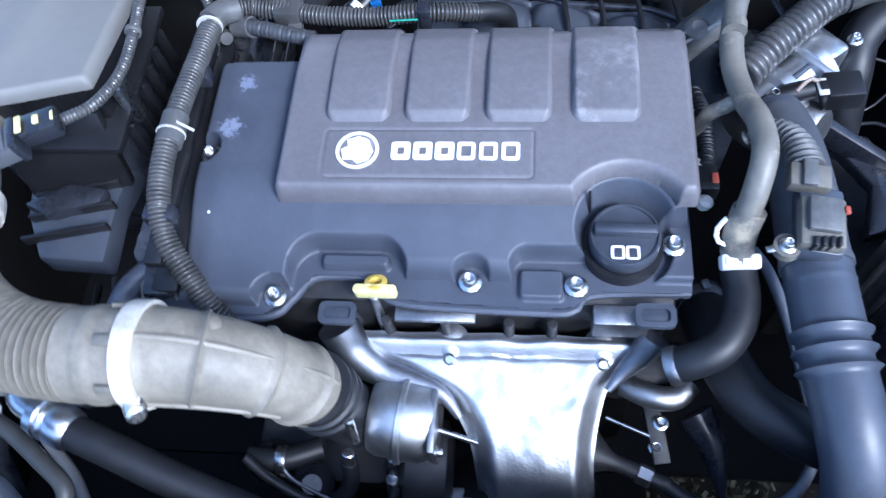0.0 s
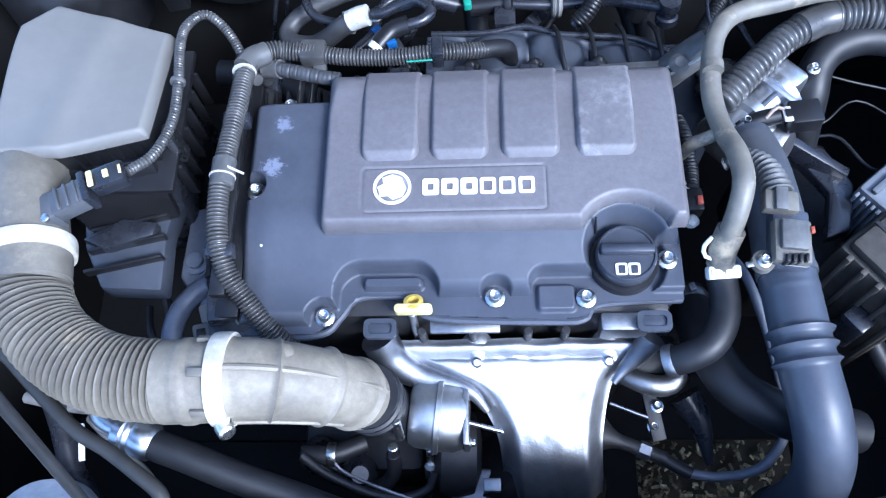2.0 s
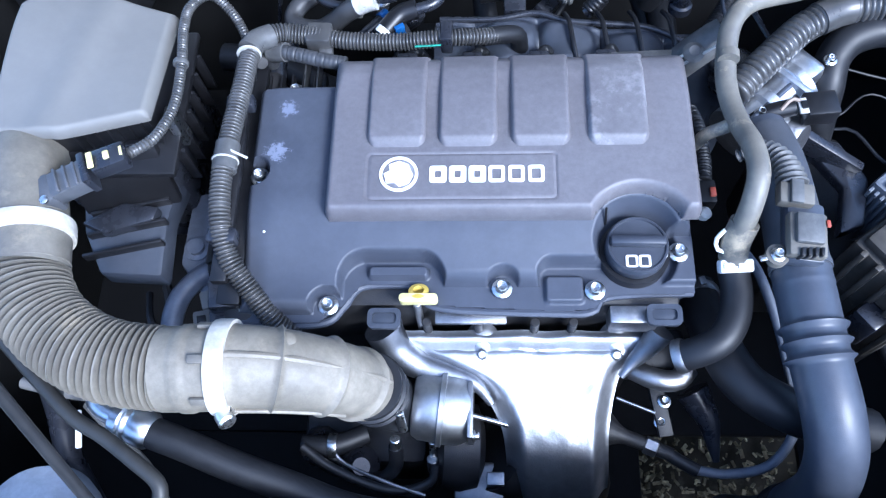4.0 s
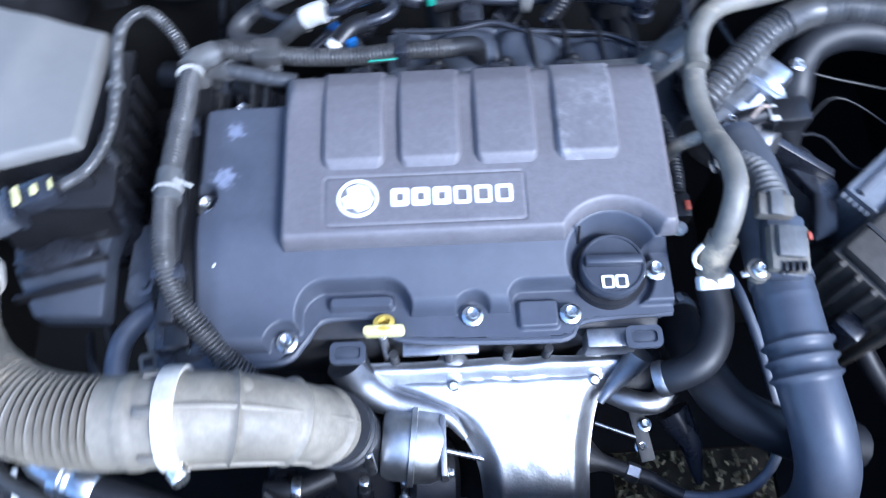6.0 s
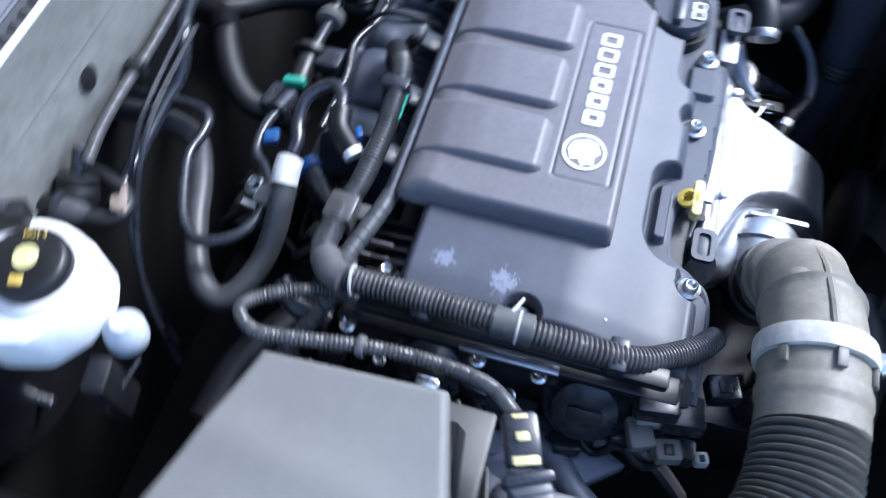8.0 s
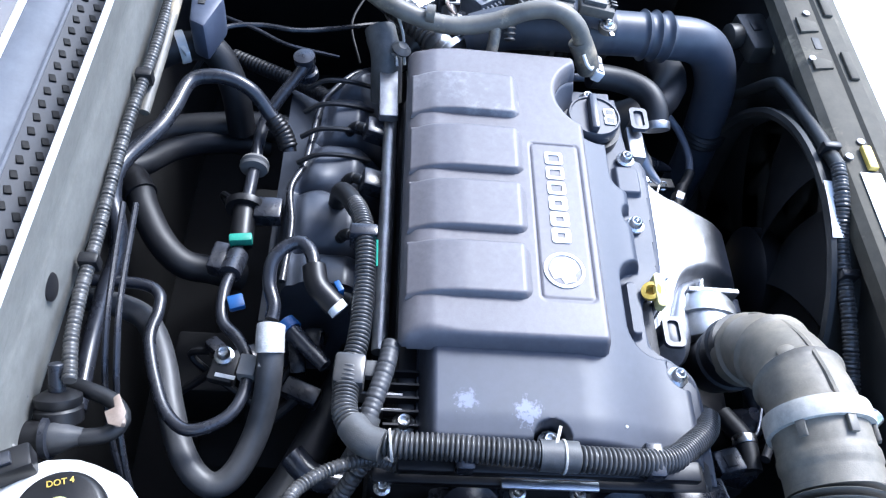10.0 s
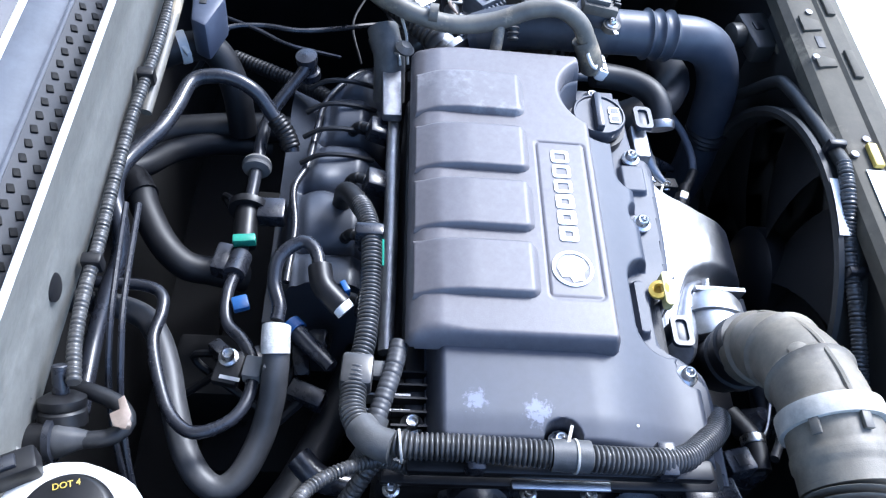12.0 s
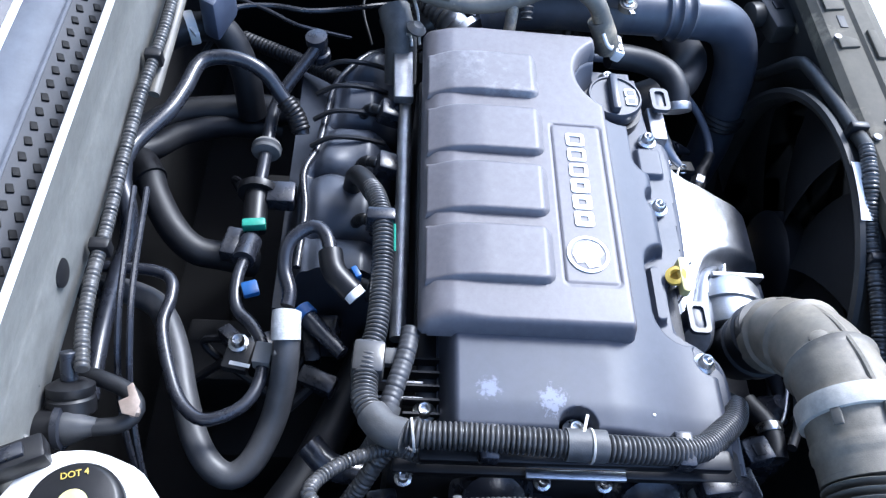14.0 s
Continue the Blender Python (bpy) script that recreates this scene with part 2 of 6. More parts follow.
def join(*shapes):
    verts, faces = [], []
    for v, f in shapes:
        k = len(verts)
        verts += [tuple(p) for p in v]
        faces += [tuple(i + k for i in q) for q in f]
    return verts, faces


def moved(shape, m):
    return [tuple(m @ Vector(p)) for p in shape[0]], shape[1]


def from_bm(bm):
    bm.verts.index_update()
    out = [tuple(v.co) for v in bm.verts], [tuple(v.index for v in f.verts) for f in bm.faces]
    bm.free()
    return out


def box(x0, x1, y0, y1, z0, z1, bevel=0.002, seg=2):
    bm = bmesh.new()
    bmesh.ops.create_cube(bm, size=1)
    bmesh.ops.scale(bm, vec=(x1 - x0, y1 - y0, z1 - z0), verts=bm.verts)
    bmesh.ops.translate(bm, vec=((x0 + x1) / 2, (y0 + y1) / 2, (z0 + z1) / 2), verts=bm.verts)
    if bevel:
        bevel = min(bevel, 0.45 * min(x1 - x0, y1 - y0, z1 - z0))
        bmesh.ops.bevel(bm, geom=bm.edges[:], offset=bevel, segments=seg, profile=0.5, affect="EDGES")
    return from_bm(bm)


def block(at, size, turn=(0, 0, 0), bevel=0.002):
    """A bevelled box by its middle, size and turn in degrees."""
    a, b, c = (s / 2 for s in size)
    return moved(box(-a, a, -b, b, -c, c, bevel), pose(*at, *turn))


def plate(points, z0, z1, bevel=0.0015, m=None):
    """An upright prism over a flat outline, with bevelled rims."""
    bm = bmesh.new()
    low = [bm.verts.new((x, y, z0)) for x, y in points]
    f = bm.faces.new(low)
    up = bmesh.ops.extrude_face_region(bm, geom=[f])
    bmesh.ops.translate(bm, vec=(0, 0, z1 - z0), verts=[g for g in up["geom"] if isinstance(g, bmesh.types.BMVert)])
    bmesh.ops.recalc_face_normals(bm, faces=bm.faces[:])
    if bevel:
        bmesh.ops.bevel(bm, geom=bm.edges[:], offset=bevel, segments=2, profile=0.5, affect="EDGES", clamp_overlap=True)
    s = from_bm(bm)
    return moved(s, m) if m else s


def rounded(x0, x1, y0, y1, r, n=5):
    pts = []
    for cx, cy, a0 in ((x1 - r, y0 + r, -90), (x1 - r, y1 - r, 0), (x0 + r, y1 - r, 90), (x0 + r, y0 + r, 180)):
        for i in range(n + 1):
            a = radians(a0 + 90 * i / n)
            pts.append((cx + r * math.cos(a), cy + r * math.sin(a)))
    return pts


def glide(points, step):
    """A smooth line through points (Catmull-Rom), evenly sampled about every step metres."""
    p = [np.array(q, dtype=float) for q in points]
    p = [2 * p[0] - p[1]] + p + [2 * p[-1] - p[-2]]
    out = []
    for i in range(1, len(p) - 2):
        for t in np.linspace(0, 1, 24, endpoint=False):
            a, b, c, d = p[i - 1:i + 3]
            out.append(0.5 * (2 * b + (c - a) * t + (2 * a - 5 * b + 4 * c - d) * t * t + (3 * b - a - 3 * c + d) * t ** 3))
    out.append(p[-2])
    out = np.array(out)
    s = np.concatenate([[0], np.cumsum(np.linalg.norm(np.diff(out, axis=0), axis=1))])
    k = max(2, int(round(s[-1] / step)) + 1)
    w = np.linspace(0, s[-1], k)
    return np.stack([np.interp(w, s, out[:, j]) for j in range(3)], 1), w


def tube(points, radius, seg=14, step=0.006, hollow=0.0):
    """A round tube along a smooth line. radius: metres, or a function of the way along."""
    line, way = glide(points, step)
    verts, faces = [], []
    side = None
    for i, c in enumerate(line):
        d = Vector(line[min(i + 1, len(line) - 1)] - line[max(i - 1, 0)]).normalized()
        if side is None:
            side = d.orthogonal().normalized()
        side = (side - d * side.dot(d)).normalized()
        up = d.cross(side)
        r = radius(way[i], way[-1]) if callable(radius) else radius
        for k in range(seg):
            a = 2 * math.pi * k / seg
            verts.append(tuple(Vector(c) + side * (r * math.cos(a)) + up * (r * math.sin(a))))
    n = len(line)
    for i in range(n - 1):
        for k in range(seg):
            j = (k + 1) % seg
            faces.append((i * seg + k, i * seg + j, (i + 1) * seg + j, (i + 1) * seg + k))
    faces.append(tuple(reversed(range(seg))))
    faces.append(tuple((n - 1) * seg + k for k in range(seg)))
    return verts, faces


def ribbed(r, depth, pitch):
    """A corrugated radius along a tube."""
    return lambda s, whole: r + 1.5 * depth * (abs(math.sin(math.pi * s / pitch)) ** 0.45 - 0.75)


def turned(profile, at, axis=(0, 0, 1), seg=24):
    """A turned body: (radius, height) pairs along an axis from at."""
    m = Vector(axis).to_track_quat("Z", "Y").to_matrix().to_4x4()
    m.translation = Vector(at)
    verts, faces = [], []
    for r, h in profile:
        for k in range(seg):
            a = 2 * math.pi * k / seg
            verts.append(tuple(m @ Vector((max(r, 1e-5) * math.cos(a), max(r, 1e-5) * math.sin(a), h))))
    for i in range(len(profile) - 1):
        for k in range(seg):
            j = (k + 1) % seg
            faces.append((i * seg + k, i * seg + j, (i + 1) * seg + j, (i + 1) * seg + k))
    faces.append(tuple(reversed(range(seg))))
    faces.append(tuple((len(profile) - 1) * seg + k for k in range(seg)))
    return verts, faces


def rod(a, b, r, seg=12, lip=0.15):
    a, b = Vector(a), Vector(b)
    h = (b - a).length
    e = min(r * lip, h * 0.3)
    return turned([(r - e, 0), (r, e), (r, h - e), (r - e, h)], a, b - a, seg)


def hoop(at, axis, r, wide, thick, seg=32):
    """A flat band round an axis."""
    a = Vector(axis).normalized()
    c = Vector(at) - a * (wide / 2)
    return turned([(r - 0.004, 0), (r + thick * 0.7, 0), (r + thick, wide * 0.15), (r + thick, wide * 0.85), (r + thick * 0.7, wide), (r - 0.004, wide)], c, a, seg)


def relief(x0, x1, y0, y1, nx, ny, height, keep=None, floor=None):
    """A surface z = height(x, y) over a grid, with a skirt down to floor."""
    xs, ys = np.linspace(x0, x1, nx), np.linspace(y0, y1, ny)
    verts = [(x, y, height(x, y)) for y in ys for x in xs]
    faces = []
    inside = {}
    for j in range(ny - 1):
        for i in range(nx - 1):
            cx, cy = (xs[i] + xs[i + 1]) / 2, (ys[j] + ys[j + 1]) / 2
            if keep is None or keep(cx, cy):
                a = j * nx + i
                inside[i, j] = True
                faces.append((a, a + 1, a + nx + 1, a + nx))
    if floor is not None:
        low = {}

        def under(k):
            if k not in low:
                low[k] = len(verts)
                verts.append((verts[k][0], verts[k][1], floor))
            return low[k]
        for (i, j) in list(inside):
            a = j * nx + i
            for di, dj, p, q in ((0, -1, a, a + 1), (1, 0, a + 1, a + nx + 1), (0, 1, a + nx + 1, a + nx), (-1, 0, a + nx, a)):
                if (i + di, j + dj) not in inside:
                    faces.append((q, p, under(p), under(q)))
    used = sorted({k for f in faces for k in f})
    index = {k: i for i, k in enumerate(used)}
    return [verts[k] for k in used], [tuple(index[k] for k in f) for f in faces]


def radial(centre, edge, height, spokes=180, rings=26):
    """A sheet of rings inside a convex outline edge(x, y) = 0, closer set towards the rim."""
    cx, cy = centre
    verts, faces = [(cx, cy, height(cx, cy))], []
    reach = []
    for k in range(spokes):
        a = 2 * math.pi * k / spokes
        near, far = 0.0, 0.4
        for _ in range(24):
            mid = (near + far) / 2
            near, far = (mid, far) if edge(cx + mid * math.cos(a), cy + mid * math.sin(a)) < 0 else (near, mid)
        reach.append((math.cos(a) * near, math.sin(a) * near))
    for r in range(1, rings + 1):
        u = 1 - (1 - r / rings) ** 2
        for dx, dy in reach:
            verts.append((cx + dx * u, cy + dy * u, height(cx + dx * u, cy + dy * u)))
    for k in range(spokes):
        j = (k + 1) % spokes
        faces.append((0, 1 + k, 1 + j))
        for r in range(rings - 1):
            b = 1 + r * spokes
            faces.append((b + k, b + spokes + k, b + spokes + j, b + j))
    return verts, faces


def ease(a, b, v):
    t = min(1.0, max(0.0, (v - a) / (b - a)))
    return t * t * (3 - 2 * t)


def sd_box(x, y, x0, x1, y0, y1, r=0.0):
    """Signed distance to a rounded rectangle, negative inside."""
    dx = abs(x - (x0 + x1) / 2) - (x1 - x0) / 2 + r
    dy = abs(y - (y0 + y1) / 2) - (y1 - y0) / 2 + r
    return math.hypot(max(dx, 0), max(dy, 0)) + min(max(dx, dy), 0) - r


def bolt(parent, at, r=0.008, axis=(0, 0, 1), name="bolt"):
    """A flanged bolt with a socket in its head."""
    s = turned([(r * 1.25, 0), (r * 1.25, r * 0.3), (r * 0.85, r * 0.5), (r * 0.8, r * 1.15), (r * 0.62, r * 1.35), (r * 0.5, r * 1.3), (r * 0.45, r * 0.7), (0, r * 0.7)], at, axis, 12)
    return part(name, s, STEEL, parent, "bright zinc-plated bolt")


def lettering(text, size, at, turn, mat, parent, name="lettering", deep=0.0006):
    cu = bpy.data.curves.new("text", "FONT")
    cu.body, cu.size, cu.extrude, cu.align_x, cu.align_y = text, size, deep, "CENTER", "CENTER"
    tmp = new("text", cu)
    me = bpy.data.meshes.new_from_object(tmp.evaluated_get(bpy.context.evaluated_depsgraph_get()))
    v = [tuple(p.co) for p in me.vertices]
    f = [tuple(p.vertices) for p in me.polygons]
    bpy.data.objects.remove(tmp)
    return part(name, moved((v, f), pose(*at, *turn)), mat, parent)

# ---- setting ----
single("ground", relief(-40, 40, -40, 40, 41, 41, lambda x, y: 0.0), SOIL, "dark soil ground littered with bark under the car", "ground", kind="structure")
random.seed(4)
chips = []
for _ in range(3500):
    s = random.uniform(0.003, 0.009)
    chips.append(moved(box(-s, s, -s * 0.4, s * 0.4, -s * 0.2, s * 0.2, 0), pose(random.uniform(0.1, 0.95), random.uniform(-0.15, 0.55), random.uniform(0.002, 0.02), random.uniform(-40, 40), random.uniform(-40, 40), random.uniform(0, 180))))
single("bark_chips", join(*chips), CHIP, "brown bark chips and gravel lying on the soil", "bark", kind="stuff")
# Plain closing walls, coloured near-black to deepen the shade around the engine.
single("wall_left", box(-0.74, -0.70, -0.05, 1.0, 0.25, 0.86), DARK, "inner wing panel of the engine bay, near-black for deep shade", "wall", kind="structure")
single("wall_right", box(0.80, 0.84, -0.05, 1.0, 0.25, 0.92), DARK, "inner wing panel of the engine bay, near-black for deep shade", "wall", kind="structure")
single("wall_firewall", box(-0.70, 0.80, 0.93, 0.97, 0.25, 0.90), DARK, "firewall behind the engine, blackened for deep shade", "wall", kind="structure")

# Added sheet that hides the lit ground; its black stands for shade.
single("undertray", join(box(-0.70, 0.80, 0.25, 0.95, 0.27, 0.285, 0.004), box(-0.70, 0.25, -0.05, 0.25, 0.27, 0.285, 0.004), box(0.50, 0.80, -0.05, 0.25, 0.27, 0.285, 0.004), box(0.25, 0.50, -0.05, 0.05, 0.27, 0.285, 0.004)), DARK, "added near-black floor sheet standing in for shade below the engine, one corner open", "undertray", kind="structure")

# cowl and windscreen
cowl = thing("cowl", (0.0, 0.86, 0.87), "grey painted cowl panel below the windscreen", "cowl panel", kind="structure")


def strip(profile, x0, x1, n=2):
    """A folded sheet: a (y, z) profile drawn along x."""
    xs = np.linspace(x0, x1, n)
    verts = [(x, y, z) for x in xs for y, z in profile]
    k = len(profile)
    return verts, [(i * k + j, (i + 1) * k + j, (i + 1) * k + j + 1, i * k + j + 1) for i in range(n - 1) for j in range(k - 1)]


part("panel", strip([(0.93, 0.83), (0.862, 0.85), (0.853, 0.875), (0.848, 0.93), (0.846, 0.955), (0.843, 0.957), (0.843, 0.963), (0.837, 0.99), (0.828, 1.03), (0.831, 1.034), (0.835, 1.028), (0.838, 0.985), (0.93, 0.97)], -0.62, 0.75, 8), BODY, cowl, angle=20)
# White colour paints the bright light along the cowl's top lip.
part("seal", tube([(-0.62, 0.829, 1.034), (0.1, 0.829, 1.034), (0.75, 0.829, 1.034)], 0.0030, 8, 0.2), WHITE, cowl, "edge seal coloured white for the light on the cowl lip")
# Black strip gives the dark seal and the shadow in the gap behind the lip.
part("gap_strip", strip([(0.834, 1.026), (0.838, 1.020), (0.843, 0.998), (0.848, 0.990)], -0.62, 0.75, 2), RUBBER, cowl, "black rubber strip that also stands for the shaded gap")
for x in (-0.15, 0.36):
    part("plug", turned([(0.012, 0), (0.012, 0.002), (0.009, 0.003), (0, 0.003)], (x, 0.849, 0.925), (0, -1, 0.08), 20), BLACK, cowl, "black round blanking plug")
grille = thing("cowl_grille", (0.0, 0.93, 0.99), "black slotted plastic grille along the windscreen", "grille")
part("panel", strip([(0.846, 0.985), (0.850, 0.996), (0.862, 1.001), (0.874, 1.008)], -0.62, 0.75, 2), SLATE, grille)
part("edge", tube([(-0.62, 0.875, 1.0085), (0.1, 0.875, 1.0085), (0.75, 0.875, 1.0085)], 0.0022, 6, 0.3), SCUTTLE, grille, "pale edge bead")
for i in range(54):
    for j, (y, z) in enumerate(((0.856, 0.9985), (0.867, 1.0039))):
        part("slot", moved(box(-0.0042, 0.0042, -0.0028, 0.0028, -0.001, 0.0012, 0.0008), pose(-0.36 + i * 0.0150 + j * 0.0060, y, z, 28, 0, 24)), DARK, grille)
scut = thing("scuttle_panel", (0.06, 0.89, 1.01), "smooth pale blue-grey scuttle panel below the windscreen", "scuttle panel", kind="structure")
part("panel", strip([(0.877, 1.007), (0.879, 1.0105), (0.902, 1.020), (0.906, 1.019)], -0.62, 0.75, 2), SCUTTLE, scut)
part("seal", tube([(-0.62, 0.907, 1.021), (0.1, 0.907, 1.021), (0.75, 0.907, 1.021)], 0.0032, 8, 0.3), WHITE, scut, "pale bead along the glass")
single("windscreen", strip([(0.908, 1.018), (1.25, 1.20), (1.6, 1.38)], -0.66, 0.78, 2), GLASS, "smooth dark windscreen glass reflecting pale sky", "windscreen", kind="structure")

# bonnet propped open over the bay
bonnet = thing("bonnet", (0.04, 1.0, 1.12), "open car bonnet with a dark liner propped over the engine bay", "bonnet")
BN = pose(0.04, 0.995, 1.125, -63.4, 0, 0)
part("panel", moved(join(box(-0.74, 0.74, -0.99, 0.0, 0.010, 0.016, 0.004), box(-0.74, -0.70, -0.99, 0.0, -0.012, 0.012, 0.004), box(0.70, 0.74, -0.99, 0.0, -0.012, 0.012, 0.004), box(-0.70, 0.70, -0.99, -0.95, -0.012, 0.012, 0.004), box(-0.70, 0.70, -0.04, 0.0, -0.012, 0.012, 0.004)), BN), PAINT, bonnet, "white painted bonnet skin and flanges")
part("liner", moved(box(-0.69, 0.69, -0.945, -0.045, 0.0, 0.008, 0.004), BN), SHROUD, bonnet, "dark fibre liner")


stay = thing("bonnet_stay", (-0.264, 0.016, 0.87), "thin black metal stay rod standing up from the crossmember", "stay rod")
part("rod", tube([(-0.262, 0.008, 0.875), (-0.302, 0.151, 1.161), (-0.323, 0.227, 1.305), (-0.345, 0.30, 1.46), (-0.392, 0.47, 1.78), (-0.402, 0.515, 1.87)], 0.0045, 10, 0.02), RUBBER, stay)
part("sleeve", tube([(-0.320, 0.215, 1.285), (-0.330, 0.252, 1.36)], 0.0065, 10, 0.02), BLACK, stay, "black foam grip")

# radiator support, fan and bumper
beam = thing("front_crossmember", (0.0, -0.02, 0.70), "dusty grey-brown radiator crossmember", "crossmember", kind="structure")
part("top", strip([(0.064, 0.842), (0.064, 0.8600), (0.056, 0.8680), (0.048, 0.8700), (0.022, 0.8710), (0.018, 0.8750), (0.0, 0.8760), (-0.006, 0.8680), (-0.022, 0.8640), (-0.026, 0.84), (-0.026, 0.70)], -0.70, 0.80, 20), FRAMEMAT, beam, angle=25)
for x in (-0.42, 0.30, 0.44):
    part("slot", box(x, x + 0.022, 0.030, 0.040, 0.8685, 0.8715, 0.0005), INK, beam, "dark slot in the panel")
for x in (-0.25, 0.24, 0.36, 0.50):
    part("rib", box(x, x + 0.05, 0.002, 0.014, 0.8750, 0.8800, 0.002), FRAMEMAT, beam)
for x, y in ((-0.33, 0.036), (-0.12, 0.036), (0.115, 0.052), (0.14, 0.030), (0.28, 0.050), (0.37, 0.034), (0.52, 0.036)):
    part("stud", turned([(0.005, 0), (0.005, 0.003), (0.003, 0.004), (0, 0.004)], (x, y, 0.8700), (0, 0, 1), 10), CAST, beam)
for x0, x1 in ((0.33, 0.36), (0.40, 0.43), (0.26, 0.285)):
    part("gusset", plate([(x0, 0.052), (x1, 0.052), (x1 - 0.008, 0.026), (x0 + 0.004, 0.026)], 0.8700, 0.8735, 0.001), FRAMEMAT, beam)
single("sticker", box(-0.036, 0.092, 0.020, 0.046, 0.8715, 0.8722, 0), LABEL, "plain white sticker on the crossmember", "sticker")
single("bumper", strip([(-0.03, 0.80), (-0.08, 0.82), (-0.20, 0.78), (-0.33, 0.68), (-0.38, 0.5), (-0.36, 0.25)], -0.85, 0.9, 12), PAINT, "white painted front bumper in bright light", "bumper")
single("yellow_tag", box(0.095, 0.130, 0.024, 0.036, 0.871, 0.878, 0.002), YELLOW, "faded yellow plastic tag on the crossmember", "tag")
fan = thing("radiator_fan", (0.06, 0.07, 0.35), "black radiator fan in a round shroud", "radiator fan")
FC, FR = (0.106, 0.626), 0.2236


def face_plate(y0, y1, r_in, x0, x1, z0, z1, n=72):
    """An upright plate with a round hole."""
    verts, faces = [], []
    for y in (y0, y1):
        for i in range(n):
            a = 2 * math.pi * i / n
            c, s = math.cos(a), math.sin(a)
            verts.append((FC[0] + r_in * c, y, FC[1] + r_in * s))
            k = min((x1 - FC[0]) / c if c > 1e-6 else 9, (x0 - FC[0]) / c if c < -1e-6 else 9, (z1 - FC[1]) / s if s > 1e-6 else 9, (z0 - FC[1]) / s if s < -1e-6 else 9)
            verts.append((FC[0] + k * c, y, FC[1] + k * s))
    for i in range(n):
        j = (i + 1) % n
        faces += [(2 * i, 2 * j, 2 * j + 1, 2 * i + 1), (2 * n + 2 * j, 2 * n + 2 * i, 2 * n + 2 * i + 1, 2 * n + 2 * j + 1),
                  (2 * j, 2 * i, 2 * n + 2 * i, 2 * n + 2 * j), (2 * i + 1, 2 * j + 1, 2 * n + 2 * j + 1, 2 * n + 2 * i + 1)]
    return verts, faces


part("shroud", face_plate(0.040, 0.052, FR, -0.30, 0.42, 0.28, 0.866), SHROUD, fan, "dusty black shroud plate")
part("ring", turned([(FR - 0.004, 0), (FR + 0.010, 0), (FR + 0.006, 0.024), (FR + 0.006, 0.028), (FR + 0.010, 0.030), (FR + 0.009, 0.036), (FR + 0.003, 0.038), (FR - 0.004, 0.034), (FR - 0.004, 0)], (FC[0], 0.050, FC[1]), (0, 1, 0), 96), SHROUD, fan)
part("hub", turned([(0.07, 0), (0.07, 0.03), (0.06, 0.036), (0, 0.038)], (FC[0], 0.045, FC[1]), (0, 1, 0), 32), BLACK, fan)
for i in range(7):
    a0 = 2 * math.pi * i / 7
    v, f = [], []
    for u in range(9):
        r = 0.068 + u / 8 * (FR - 0.078)
        for w in range(5):
            a = a0 + 0.22 * (u / 8) ** 1.5 + (w / 4 - 0.5) * (0.95 - 0.10 * u / 8)
            v.append((FC[0] + r * math.cos(a), 0.060 + (w / 4 - 0.5) * 0.03, FC[1] + r * math.sin(a)))
    f = [(u * 5 + w, u * 5 + w + 1, (u + 1) * 5 + w + 1, (u + 1) * 5 + w) for u in range(8) for w in range(4)]
    # Blades take the shade colour, as little light reaches the fan.
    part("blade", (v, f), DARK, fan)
# Core drawn extra wide to cover a bright gap, in the shade colour.
part("radiator_core", box(-0.66, 0.78, 0.0, 0.03, 0.28, 0.84), DARK, fan, "radiator core, near-black for the shade behind the fan")
tag = thing("barcode_label", (0.06, 0.07, 0.85), "white printed barcode label on the fan shroud", "label")


def wrap(x0, x1, y0, y1, lift):
    """A thin patch lying on the shroud's round top."""
    v, f = [], []
    for i in range(9):
        x = x0 + (x1 - x0) * i / 8
        for y in (y0, y1):
            r = FR + 0.0075 + lift
            v.append((x, y, FC[1] + math.sqrt(r * r - (x - FC[0]) ** 2)))
    return v, [(2 * i, 2 * i + 2, 2 * i + 3, 2 * i + 1) for i in range(8)]


part("paper", wrap(0.018, 0.086, 0.0725, 0.0855, 0.004), LABEL, tag)
for i in range(8):
    part("bar", wrap(0.035 + i * 0.004, 0.0365 + i * 0.004 + 0.001 * (i % 3), 0.074, 0.079, 0.0046), INK, tag)
loom = thing("fan_wiring", (0.05, 0.07, 0.80), "grey ribbed wiring conduit clipped along the fan shroud", "wiring")
part("conduit", tube([(0.104, 0.068, 0.869), (0.085, 0.069, 0.866), (0.058, 0.070, 0.858), (0.012, 0.071, 0.832), (-0.056, 0.070, 0.808), (-0.11, 0.070, 0.785), (-0.18, 0.070, 0.75)], ribbed(0.008, 0.002, 0.0045), 12, 0.0012), LOOM, loom)
part("sleeve", tube([(0.36, 0.068, 0.727), (0.300, 0.068, 0.808), (0.265, 0.068, 0.829), (0.195, 0.067, 0.847), (0.131, 0.067, 0.861), (0.100, 0.068, 0.869)], 0.0085, 14), SHROUD, loom, "smooth taped cable sleeve")
for x in (0.13, -0.02):
    part("clip", box(x - 0.005, x + 0.005, 0.058, 0.080, 0.852 if x > 0 else 0.81, 0.876 if x > 0 else 0.835, 0.003), BLACK, loom)
plugf = thing("fan_plug", (0.40, 0.03, 0.78), "dusty grey plug at the corner of the fan", "plug")
part("body", block((0.400, 0.066, 0.80), (0.075, 0.045, 0.032), (0, 0, 10), 0.006), SHROUD, plugf)
part("nose", turned([(0.016, 0), (0.018, 0.004), (0.018, 0.018), (0.012, 0.022), (0, 0.022)], (0.402, 0.088, 0.80), (-0.2, 1, 0), 20), SHROUD, plugf)
